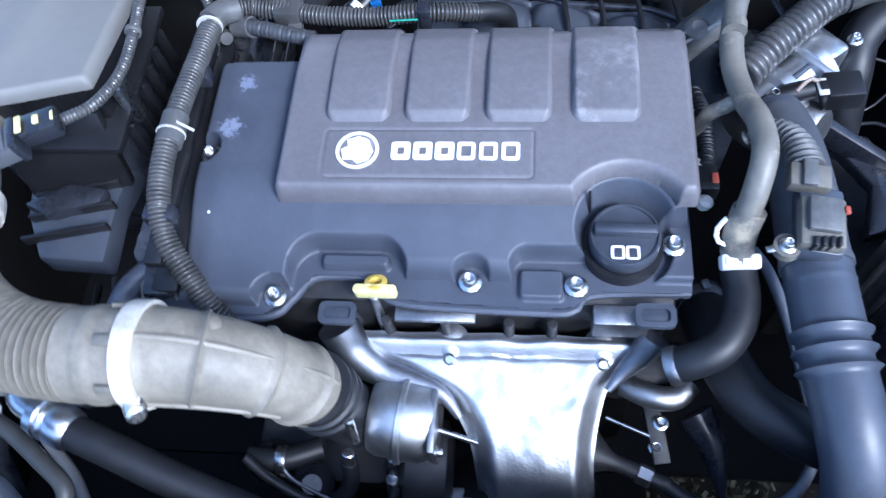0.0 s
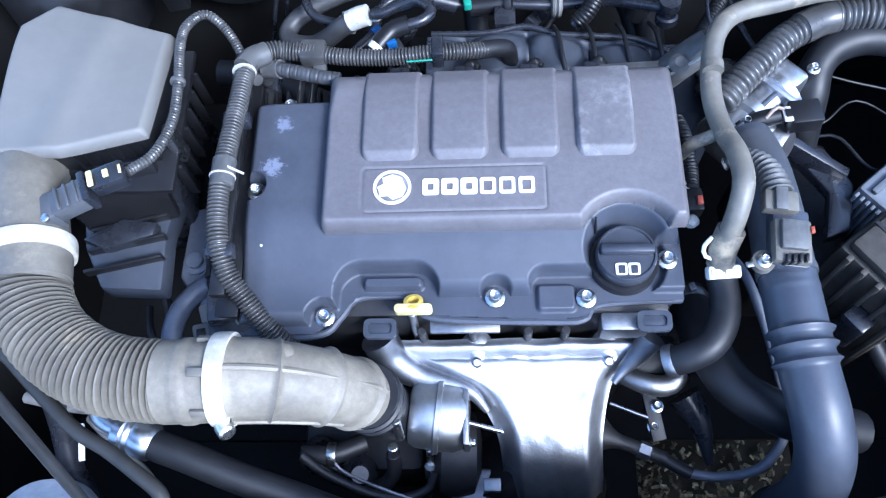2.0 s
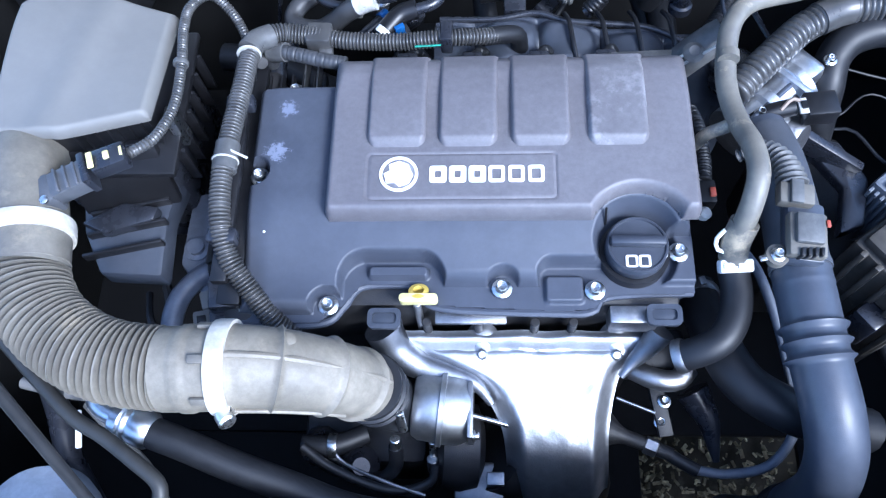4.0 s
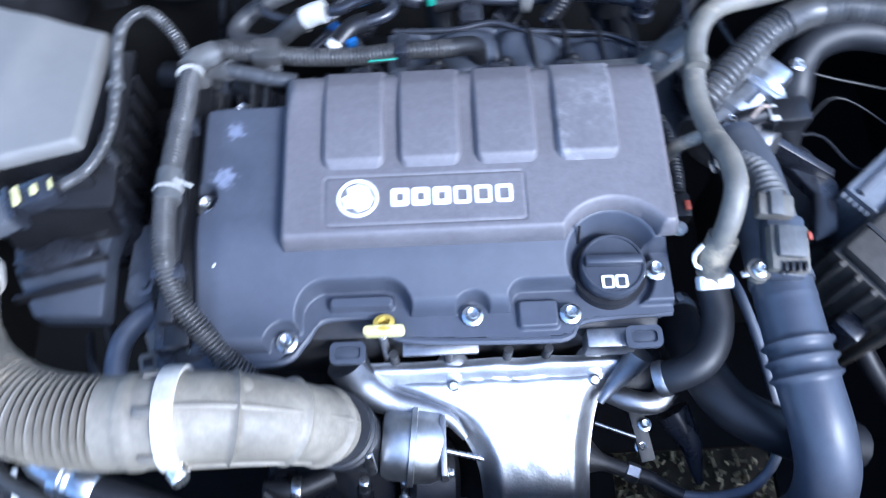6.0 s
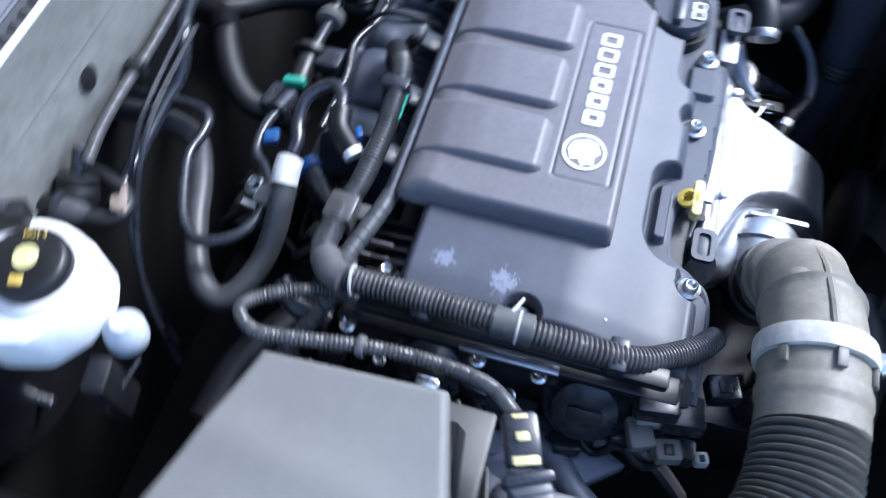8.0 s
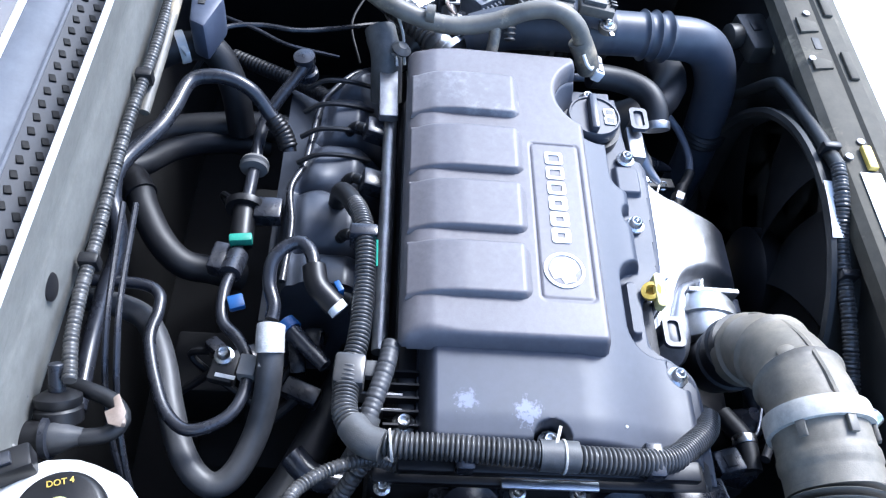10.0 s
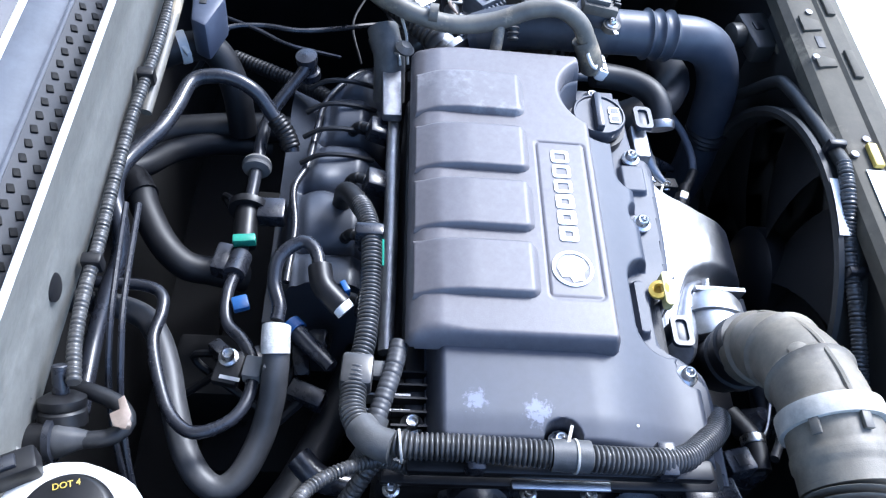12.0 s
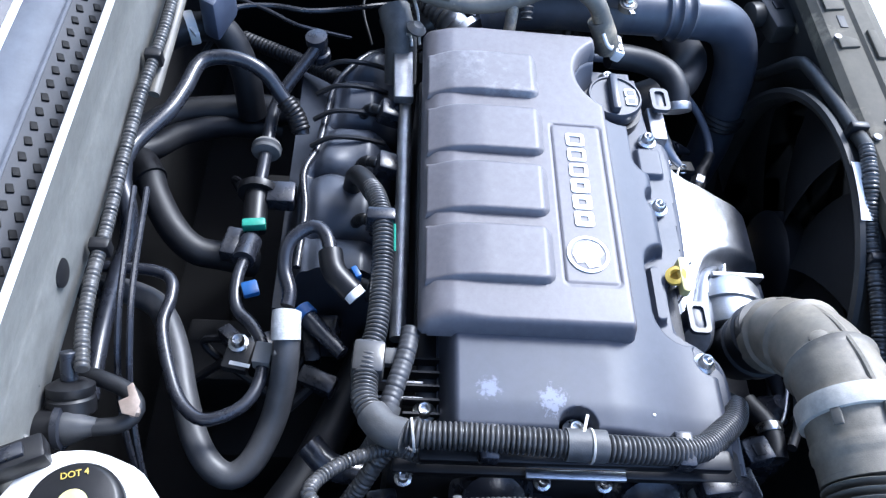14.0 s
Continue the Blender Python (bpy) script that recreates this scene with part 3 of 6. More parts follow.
part("bracket", block((0.372, 0.040, 0.812), (0.030, 0.030, 0.008), (0, 0, 10), 0.002), FRAMEMAT, plugf)
part("latch", block((0.405, 0.07, 0.815), (0.016, 0.014, 0.006), (0, 0, 10), 0.001), BLACK, plugf)

# ---- engine ----
engine = thing("engine", (0.0, 0.42, 0.18), "dark cast engine block under the plastic covers", "engine")
part("block", box(-0.235, 0.215, 0.30, 0.56, 0.2, 0.72, 0.02), DARKMET, engine)
part("cylinder_head", box(-0.232, 0.21, 0.292, 0.565, 0.70, 0.815, 0.008), DARKMET, engine, "dark cast cylinder head")
part("timing_cover", box(-0.268, -0.232, 0.27, 0.585, 0.30, 0.83, 0.01), DARKMET, engine, "dark cast timing cover")
part("flange", box(-0.272, -0.246, 0.285, 0.58, 0.832, 0.842, 0.003), BLACK, engine, "black timing cover flange")
for y in (0.492, 0.355):
    c = part("cam_sensor", turned([(0.036, 0), (0.037, 0.006), (0.030, 0.012), (0.028, 0.02), (0.018, 0.024), (0, 0.024)], (-0.272, y, 0.80), (-0.75, 0, 0.65), 32), BLUEBLK, engine, "glossy black camshaft actuator cover")
    part("connector", block((-0.292, y, 0.818), (0.012, 0.03, 0.006), (0, -40, 0), 0.002), BLACK, c)
for y in (0.40, 0.453, 0.57):
    bolt(engine, (-0.274, y, 0.832), 0.006)
part("cam_bracket", box(-0.276, -0.268, 0.385, 0.470, 0.846, 0.850, 0.001), ALU, engine, "bright flat steel bracket")
part("gasket_ledge", box(-0.045, 0.03, 0.274, 0.292, 0.808, 0.814, 0.002), CAST, engine)
for x in (-0.055, 0.0, 0.06, 0.10):
    part("stud", rod((x, 0.280, 0.74), (x, 0.280, 0.80), 0.005), DARKMET, engine)
part("coil_terminal", box(0.135, 0.185, 0.272, 0.292, 0.79, 0.822, 0.003), CAST, engine)

valve = thing("valve_cover", (-0.01, 0.42, 0.81), "dusty black plastic valve cover bolted to the engine", "valve cover")
POCKETS = [(-0.238, 0.427, 0.0125), (0.026, 0.306, 0.0155), (-0.155, 0.284, 0.0165), (0.119, 0.300, 0.0165)]
FRONT_X = (-0.26, -0.165, -0.140, -0.122, -0.068, -0.040, 0.089, 0.119, 0.135, 0.23)
FRONT_Y = (0.271, 0.271, 0.290, 0.312, 0.312, 0.289, 0.283, 0.286, 0.301, 0.303)


def dome(d, soft):
    """A quarter-round rise over soft metres from an edge."""
    return math.sqrt(max(0.0, 1 - (1 - min(1.0, max(0.0, d / soft))) ** 2))


def valve_height(x, y):
    brow = np.interp(x, (-0.146, -0.138, 0.22), (0.279, 0.310, 0.310))
    d = max(sd_box(x, y, -0.2485, 0.219, 0.24, 0.539, 0.014), brow - y)
    cut = -1.0
    for cx, cy, r in POCKETS:
        cut = max(cut, r - math.hypot(x - cx, y - cy))
    cut = max(cut, -sd_box(x, y, -0.141, -0.036, 0.25, 0.337, 0.026))
    cut = max(cut, -sd_box(x, y, 0.064, 0.26, 0.25, 0.330, 0.012))
    well = math.hypot(x - 0.1615, y - 0.344)
    cut = max(cut, -sd_box(x, y, 0.190, 0.26, 0.30, 0.362, 0.010))
    top = 0.872 - 0.027 * ease(0.40, 0.292, y) - 0.004 * ease(-0.215, -0.25, x)
    low = 0.827
    # raised ledges inside the front recesses
    low += 0.010 * ease(0.0, 0.003, -sd_box(x, y, -0.116, -0.050, 0.316, 0.331, 0.006))
    low += 0.007 * ease(0.0, 0.003, -sd_box(x, y, 0.068, 0.110, 0.290, 0.321, 0.006))
    low += 0.009 * ease(0.0, 0.004, -sd_box(x, y, 0.132, 0.26, 0.31, 0.40, 0.006)) * ease(0.041, 0.046, well)
    h = low + (top - low) * min(dome(-d, 0.012), ease(0.0, 0.0045, -cut))
    return min(h, 0.834 + 0.040 * min(1.0, max(0.0, (well - 0.034) / 0.0165)))


def valve_keep(x, y):
    return sd_box(x, y, -0.250, 0.222, 0.24, 0.542, 0.012) < 0 and y > np.interp(x, FRONT_X, FRONT_Y)


part("cover", relief(-0.254, 0.226, 0.266, 0.546, 330, 196, valve_height, valve_keep, 0.812), VALVE, valve, angle=60)
for x, y, z in ((-0.155, 0.288, 0.828), (0.025, 0.306, 0.83), (0.120, 0.304, 0.83), (0.206, 0.343, 0.837), (-0.236, 0.427, 0.852), (-0.214, 0.553, 0.826), (-0.246, 0.287, 0.822)):
    bolt(valve, (x, y, z), 0.0085)
part("rim", tube([(x, y - 0.001, 0.822) for x, y in zip(FRONT_X, FRONT_Y)][:-1] + [(0.221, 0.305, 0.822)], 0.004, 8), VALVE, valve, "moulded edge rim")
part("rear_rim", box(-0.250, 0.20, 0.541, 0.560, 0.815, 0.823, 0.002), BLACK, valve, "black ribbed rear flange")
for k in range(7):
    part("rib", box(-0.245 + 0.013 * k, -0.243 + 0.013 * k, 0.540, 0.572, 0.822, 0.836, 0), BLACK, valve)

cover = thing("engine_cover", (0.03, 0.465, 0.865), "dusty dark grey plastic engine top cover with four raised pads", "engine cover")


def cover_height(x, y):
    d = sd_box(x, y, -0.157, 0.225, 0.367, 0.563, 0.009)
    d = max(d, 0.051 - math.hypot(x - 0.1615, y - 0.343))
    top = 0.891 - 0.010 * ease(0.53, 0.57, y)
    # shallow sunk frame round the emblem
    e = abs(sd_box(x, y, -0.112, 0.080, 0.381, 0.432, 0.004))
    top -= 0.0012 * ease(0.0016, 0.0004, e)
    soft = 0.008 + 0.010 * ease(0.50, 0.56, y)
    return 0.868 + (top - 0.868) * math.sqrt(max(0.0, 1 - (1 - min(1.0, max(0.0, -d / soft))) ** 2))


def cover_keep(x, y):
    return sd_box(x, y, -0.157, 0.225, 0.367, 0.563, 0.009) < 0.0005 and math.hypot(x - 0.1615, y - 0.343) > 0.051


part("shell", relief(-0.160, 0.227, 0.364, 0.568, 230, 124, cover_height, cover_keep, 0.866), COVER, cover, angle=60)
for i in range(4):
    x0 = (-0.1160, -0.0415, 0.0335, 0.1130)[i]
    x1 = x0 + 0.0640

    def pad_height(x, y, x0=x0, x1=x1):
        d = sd_box(x, y, x0, x1, 0.4385, 0.590, 0.014)
        k = min(ease(0.0, 0.0045, -d), ease(0.4385, 0.4500, y) ** 0.6)
        return 0.889 - 0.010 * ease(0.53, 0.57, y) + 0.0075 * k * ease(0.575, 0.50, y) + 0.0022 * k
    part("pad", relief(x0, x1, 0.439, 0.558, 36, 60, pad_height, lambda x, y, x0=x0, x1=x1: sd_box(x, y, x0, x1, 0.439, 0.60, 0.013) < 0, 0.876), COVERWORN if i == 3 else COVER, cover, angle=70)
ring = part("emblem", turned([(0.0200, 0), (0.0200, 0.0012), (0.0170, 0.0012), (0.0170, 0.0)], (-0.080, 0.4085, 0.8912), (0, 0, 1), 40), PRINT, cover, "round white emblem")
part("emblem_ground", turned([(0.0168, 0), (0.0168, 0.0006), (0, 0.0006)], (-0.080, 0.4085, 0.8909), (0, 0, 1), 40), COVERWORN, ring, "grey ground of the emblem")
part("emblem_figure", plate([(-0.0925, 0.398), (-0.084, 0.3985), (-0.079, 0.394), (-0.069, 0.3975), (-0.0650, 0.407), (-0.068, 0.4135), (-0.070, 0.4195), (-0.080, 0.4235), (-0.0905, 0.4195), (-0.089, 0.4125), (-0.0955, 0.409), (-0.0935, 0.4035)], 0.8917, 0.8923, 0), PRINT, ring)
for i in range(6):
    w = 0.0175 if i < 3 else 0.0165
    x = -0.0485 + i * 0.0200
    o = rounded(x, x + w, 0.3985, 0.4175, 0.003, 3)
    t = 0.0055 if i < 3 else 0.0036
    inner = rounded(x + t, x + w - t, 0.3985 + t, 0.4175 - t, 0.001, 3)
    n = len(o)
    v = [(px, py, 0.8912) for px, py in o + inner] + [(px, py, 0.8922) for px, py in o + inner]
    f = []
    for k in range(n):
        j = (k + 1) % n
        f += [(2 * n + k, 2 * n + j, 3 * n + j, 3 * n + k), (k, j, 2 * n + j, 2 * n + k), (n + j, n + k, 3 * n + k, 3 * n + j)]
    part("mark", (v, f), PRINT, cover, "white block mark")

cap = thing("oil_filler_cap", (0.160, 0.343, 0.845), "round black oil filler cap with a grip bar", "oil cap")
part("body", turned([(0.0300, 0), (0.0315, 0.002), (0.0315, 0.016), (0.0300, 0.0185), (0.0285, 0.0185), (0.0275, 0.0165), (0, 0.0165)], (0.1615, 0.3435, 0.841), (0, 0, 1), 48), CAPMAT, cap)
part("grip", moved(box(-0.0275, 0.0275, -0.0050, 0.0050, 0, 0.012, 0.003), pose(0.1615, 0.3455, 0.856, 0, 0, -1)), CAPMAT, cap)
part("neck", turned([(0.036, 0), (0.036, 0.022), (0.030, 0.022)], (0.1615, 0.3435, 0.818), (0, 0, 1), 40), BLACK, cap, "black filler neck under the cap")
sym = part("symbol", plate(rounded(0.1485, 0.1605, 0.319, 0.332, 0.002, 2), 0.8583, 0.8592, 0), PRINT, cap, "white open book symbol")
part("page", plate(rounded(0.1615, 0.1735, 0.319, 0.332, 0.002, 2), 0.8583, 0.8592, 0), PRINT, sym)
for x in (0.1512, 0.1640):
    part("page", plate(rounded(x, x + 0.007, 0.3205, 0.3295, 0.001, 2), 0.8586, 0.8596, 0), CAPMAT, sym)
part("pointer", rod((0.132, 0.370, 0.850), (0.130, 0.376, 0.876), 0.0014), BLACK, cap)

dip = thing("oil_dipstick", (-0.063, 0.285, 0.80), "yellow plastic oil dipstick handle", "dipstick")
part("handle", plate(rounded(-0.081, -0.041, 0.289, 0.2985, 0.004, 4), 0.828, 0.840, 0.003), PALEYEL, dip, "pale worn grip bar")
part("ring", turned([(0.0060, 0), (0.0105, 0.001), (0.0105, 0.005), (0.0060, 0.006), (0.0060, 0)], (-0.061, 0.300, 0.832), (0, 0.5, 1), 24), YELLOW, dip)
part("tube", rod((-0.063, 0.283, 0.72), (-0.063, 0.291, 0.83), 0.0045), CAST, dip)

# exhaust side
shield = thing("heat_shield", (0.06, 0.24, 0.56), "bright embossed aluminium exhaust heat shield", "heat shield")


def shield_shape():
    nu, nv = 48, 64
    down, _ = glide([(0, 0.279, 0.772), (0.08, 0.266, 0.770), (0.18, 0.250, 0.764), (0.32, 0.226, 0.756), (0.46, 0.200, 0.747), (0.60, 0.174, 0.734), (0.72, 0.150, 0.718), (0.86, 0.128, 0.694), (1.0, 0.110, 0.655)], 0.004)
    left, _ = glide([(0, -0.084, 0), (0.10, -0.082, 0), (0.20, -0.045, 0), (0.32, -0.004, 0), (0.46, 0.017, 0), (0.62, 0.027, 0), (1.0, 0.033, 0)], 0.01)
    right, _ = glide([(0, 0.187, 0), (0.10, 0.182, 0), (0.20, 0.160, 0), (0.34, 0.149, 0), (0.60, 0.142, 0), (1.0, 0.148, 0)], 0.01)
    v = []
    for j in range(nv):
        t = j / (nv - 1)
        y, z = np.interp(t, down[:, 0], down[:, 1]), np.interp(t, down[:, 0], down[:, 2])
        xl, xr = np.interp(t, left[:, 0], left[:, 1]), np.interp(t, right[:, 0], right[:, 1])
        bead = 0.004 * math.exp(-((t - 0.055) / 0.03) ** 2) - 0.003 * math.exp(-((t - 0.125) / 0.018) ** 2)
        for i in range(nu):
            u = i / (nu - 1)
            x = xl + (xr - xl) * u
            edge = min(u, 1 - u) * (xr - xl)
            roll = (1 - ease(0, 0.022, edge)) * ease(0.06, 0.25, t)
            dent = 0.0022 * noise.noise(Vector((x * 28, y * 28, z * 28))) + 0.0008 * noise.noise(Vector((x * 90, y * 90, z * 90)))
            v.append((x, y + 0.5 * dent + roll * 0.020 * ease(0.5, 0.9, t), z + bead + dent - roll * 0.020))
    f = [(j * nu + i, j * nu + i + 1, (j + 1) * nu + i + 1, (j + 1) * nu + i) for j in range(nv - 1) for i in range(nu - 1)]
    return v, f


part("shell", shield_shape(), SHIELD, shield, angle=60)
# Both lobes get the darkened metal in place of a reflected dark engine.
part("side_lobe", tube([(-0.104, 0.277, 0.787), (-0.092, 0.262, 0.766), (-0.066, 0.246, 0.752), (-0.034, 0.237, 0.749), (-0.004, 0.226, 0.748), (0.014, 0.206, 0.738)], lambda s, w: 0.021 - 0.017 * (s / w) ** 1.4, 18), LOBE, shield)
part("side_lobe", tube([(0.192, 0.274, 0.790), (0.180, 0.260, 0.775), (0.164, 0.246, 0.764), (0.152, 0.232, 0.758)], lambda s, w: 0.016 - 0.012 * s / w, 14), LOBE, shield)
for x, y in ((0.004, 0.268), (0.148, 0.268)):
    b = part("boss", turned([(0.018, -0.005), (0.012, 0.001), (0.008, 0.0025), (0, 0.003)], (x, y + 0.004, 0.770), (0, -0.2, 1), 24), SHIELD, shield)
    part("bolt", turned([(0.006, 0), (0.006, 0.006), (0.004, 0.0075), (0, 0.0075)], (x, y - 0.013, 0.762), (0, -0.3, 1), 8), STEEL, b, "small zinc bolt")
for x, s in ((-0.098, 1), (0.188, -1)):
    eye = thing("lifting_eye", (x, 0.285, 0.76), "grey folded steel lifting bracket", "bracket", "engine lifting brackets")
    outer, inner = rounded(x - 0.0175, x + 0.0175, 0.267, 0.289, 0.006, 4), rounded(x - 0.0125, x + 0.0125, 0.272, 0.284, 0.004, 4)
    n = len(outer)
    v = [(px, py, z) for z in (0.808, 0.8135) for px, py in outer + inner]
    f = []
    for k in range(n):
        j = (k + 1) % n
        f += [(2 * n + k, 2 * n + j, 3 * n + j, 3 * n + k), (k, j, 2 * n + j, 2 * n + k), (n + j, n + k, 3 * n + k, 3 * n + j)]
    part("frame", moved((v, f), pose(0, 0, 0.020 if s < 0 else 0.006)), AIRBLUE, eye, "dull rounded steel loop")
    part("web", moved(box(x - 0.0135, x + 0.0135, 0.271, 0.285, 0.8075, 0.8105, 0.001), pose(0, 0, 0.020 if s < 0 else 0.006)), AIRBLUE, eye)
    part("post", moved(box(-0.009, 0.009, -0.003, 0.003, -0.03, 0.034 if s < 0 else 0.024, 0.001), pose(x + 0.004 * s, 0.287, 0.79, 8, 0, 0)), AIRBLUE, eye)
turbo = thing("turbocharger", (0.0, 0.17, 0.50), "dark turbocharger with a silver wastegate canister", "turbocharger")
part("housing", turned([(0.025, 0), (0.048, 0.012), (0.052, 0.032), (0.047, 0.052), (0.025, 0.06)], (-0.055, 0.172, 0.67), (1, 0, -0.1), 32), DARKMET, turbo)
can = part("canister", turned([(0.022, 0), (0.034, 0.003), (0.038, 0.010), (0.039, 0.030), (0.043, 0.031), (0.043, 0.036), (0.040, 0.037), (0.039, 0.054), (0.034, 0.064), (0.014, 0.066)], (-0.074, 0.206, 0.735), (1, -0.1, -0.06), 36), CANMET, turbo, "silver crimped vacuum canister")
part("nipple", rod((-0.052, 0.168, 0.715), (-0.052, 0.150, 0.69), 0.004), STEEL, can)
part("push_rod", rod((-0.008, 0.195, 0.73), (0.035, 0.185, 0.722), 0.003), STEEL, turbo)
part("bracket", box(-0.012, -0.006, 0.165, 0.225, 0.70, 0.765, 0.001), CAST, turbo)
for y in (0.17, 0.222):
    bolt(turbo, (-0.006, y, 0.745), 0.005, (1, 0, 0))
part("downpipe", tube([(0.02, 0.16, 0.66), (0.08, 0.14, 0.60), (0.13, 0.15, 0.50), (0.14, 0.2, 0.35)], 0.04, 18, 0.02), DARKMET, turbo)
part("outlet_block", box(-0.03, 0.028, 0.11, 0.155, 0.62, 0.66, 0.006), CAST, turbo)
part("bracket", box(0.008, 0.028, 0.125, 0.14, 0.655, 0.69, 0.002), CAST, turbo)
part("vacuum_hose", tube([(-0.052, 0.150, 0.692), (-0.054, 0.132, 0.66), (-0.075, 0.118, 0.645), (-0.11, 0.125, 0.65), (-0.135, 0.14, 0.665), (-0.20, 0.165, 0.70)], 0.006, 10), RUBBER, turbo)
part("hose_clip", rod((-0.0525, 0.152, 0.70), (-0.053, 0.143, 0.675), 0.0065), STEEL, turbo)
part("oil_hose", tube([(-0.092, 0.162, 0.72), (-0.094, 0.145, 0.695), (-0.11, 0.132, 0.68), (-0.135, 0.135, 0.675), (-0.15, 0.16, 0.68)], 0.0085, 12), RUBBER, turbo)
part("hose_clip", rod((-0.091, 0.168, 0.735), (-0.093, 0.153, 0.705), 0.006), STEEL, turbo)
part("valve_body", turned([(0.02, 0), (0.022, 0.02), (0.016, 0.028), (0.010, 0.04), (0, 0.04)], (-0.14, 0.15, 0.66), (0.2, -0.2, 1), 20), BLUEBLK, turbo)
sensor = thing("oxygen_sensor", (0.16, 0.16, 0.64), "steel oxygen sensor with a dark cable", "sensor")
part("body", tube([(0.128, 0.196, 0.672), (0.150, 0.187, 0.68), (0.178, 0.177, 0.68), (0.216, 0.162, 0.68)], lambda s, w: 0.030 - 0.021 * ease(0, 0.45, s / w) - 0.001 * s / w, 16), DARKMET, sensor)
part("hex", rod((0.186, 0.174, 0.68), (0.200, 0.168, 0.68), 0.0105, 6), CAST, sensor)
part("boot", tube([(0.212, 0.163, 0.68), (0.226, 0.154, 0.68), (0.243, 0.145, 0.68)], 0.0075, 12), RUBBER, sensor, "black rubber boot")
part("cable", tube([(0.239, 0.146, 0.68), (0.276, 0.142, 0.68), (0.319, 0.151, 0.685), (0.342, 0.180, 0.705), (0.338, 0.213, 0.738), (0.329, 0.237, 0.76), (0.319, 0.290, 0.772), (0.303, 0.340, 0.785), (0.288, 0.365, 0.79)], 0.0055, 10), CABLE, sensor)

# water outlet beside the exhaust
outlet = thing("coolant_outlet", (0.21, 0.24, 0.70), "grey cast coolant outlet pipe with bolts", "coolant outlet")
part("elbow", tube([(0.172, 0.25, 0.72), (0.195, 0.237, 0.728), (0.218, 0.236, 0.728), (0.232, 0.25, 0.728)], 0.012, 14), CAST, outlet)
part("body", box(0.155, 0.235, 0.25, 0.30, 0.66, 0.72, 0.01), DARKMET, outlet)
for x, y, z in ((0.208, 0.218, 0.70), (0.204, 0.196, 0.69)):
    bolt(outlet, (x, y, z), 0.006)
part("bracket", moved(box(-0.008, 0.008, -0.03, 0.03, -0.004, 0.004, 0.001), pose(0.204, 0.21, 0.695, 10, 0, 10)), DARKMET, outlet)
part("stay", rod((0.155, 0.222, 0.70), (0.197, 0.205, 0.70), 0.002), STEEL, outlet)
part("spout", tube([(0.245, 0.235, 0.68), (0.262, 0.205, 0.67), (0.268, 0.178, 0.66), (0.272, 0.16, 0.65)], lambda s, w: 0.020 - 0.016 * (s / w), 14), BLUEBLK, outlet)

# ---- air intake side ----
airbox = thing("air_filter_box", (-0.42, 0.50, 0.66), "large dusty grey air filter box with a sloped lid", "air filter box")


def lid_top(x, y):
    top = 0.934 - 0.160 * (y - 0.45) + 0.15 * (-0.342 - x) * ease(0.43, 0.6, y)
    return top + 0.003 * math.exp(-((x + 0.43 - 0.2 * (y - 0.5)) / 0.02) ** 2)


def lid_height(x, y):
    return lid_top(x, y) - 0.016 * (1 - dome(-lid_edge(x, y), 0.007))


def lid_edge(x, y):
    d = sd_box(x, y, -0.506, -0.338, 0.436, 0.650, 0.006)
    d = max(d, (x + 0.338) * 0.26 + (y - 0.608) * 0.97)
    d = max(d, (x + 0.42) * 0.26 - (y - 0.438) * 0.96)
    return max(d, (-0.472 - x) * 0.75 + (y - 0.645) * 0.66)


part("lid", radial((-0.42, 0.53), lid_edge, lid_height), LID, airbox, angle=60)
part("lid_wall", relief(-0.54, -0.334, 0.42, 0.645, 70, 76, lambda x, y: lid_top(x, y) - 0.014, lambda x, y: lid_edge(x, y) < -0.004, 0.862), BLACK, airbox, "black side wall under the lid", angle=50)
part("base", box(-0.495, -0.345, 0.44, 0.60, 0.66, 0.868, 0.012), BLUEBLK, airbox, "black lower half of the box")
part("rim", box(-0.505, -0.326, 0.424, 0.612, 0.858, 0.868, 0.003), BLACK, airbox)
for y in (0.455, 0.48, 0.505, 0.53, 0.555, 0.58):
    part("rib", box(-0.334, -0.322, y, y + 0.004, 0.80, 0.862, 0.001), BLACK, airbox)
part("clip", box(-0.335, -0.323, 0.472, 0.49, 0.845, 0.90, 0.002), STEEL, airbox, "small metal latch")
part("front_panel", plate([(-0.467, 0.455), (-0.345, 0.455), (-0.356, 0.407), (-0.352, 0.332), (-0.425, 0.336), (-0.453, 0.388)], 0.765, 0.800, 0.006), AIRBLUE, airbox, "dark stepped front panel of the box")
for k in range(3):
    part("rib", moved(box(-0.045, 0.045, -0.002, 0.002, -0.004, 0.010, 0.001), pose(-0.398, 0.362 + 0.026 * k, 0.802, 0, 0, 12)), BLACK, airbox)
part("front_wall", moved(box(-0.055, 0.055, -0.006, 0.006, -0.05, 0.045, 0.003), pose(-0.400, 0.436, 0.845, -18, 0, 8)), BLACK, airbox)
part("step", plate([(-0.452, 0.392), (-0.405, 0.418), (-0.362, 0.412), (-0.366, 0.395), (-0.42, 0.378)], 0.798, 0.815, 0.005), BLUEBLK, airbox)
part("outlet", tube([(-0.475, 0.44, 0.89), (-0.47, 0.41, 0.905), (-0.455, 0.365, 0.905), (-0.449, 0.335, 0.904)], 0.039, 28), DUCT, airbox, "round dusty outlet neck")
maf = thing("air_flow_sensor", (-0.40, 0.38, 0.90), "black air flow sensor plug with pale yellow lock", "sensor")
part("body", block((-0.402, 0.386, 0.925), (0.046, 0.030, 0.022), (0, -6, 24), 0.005), MAFGREY, maf)
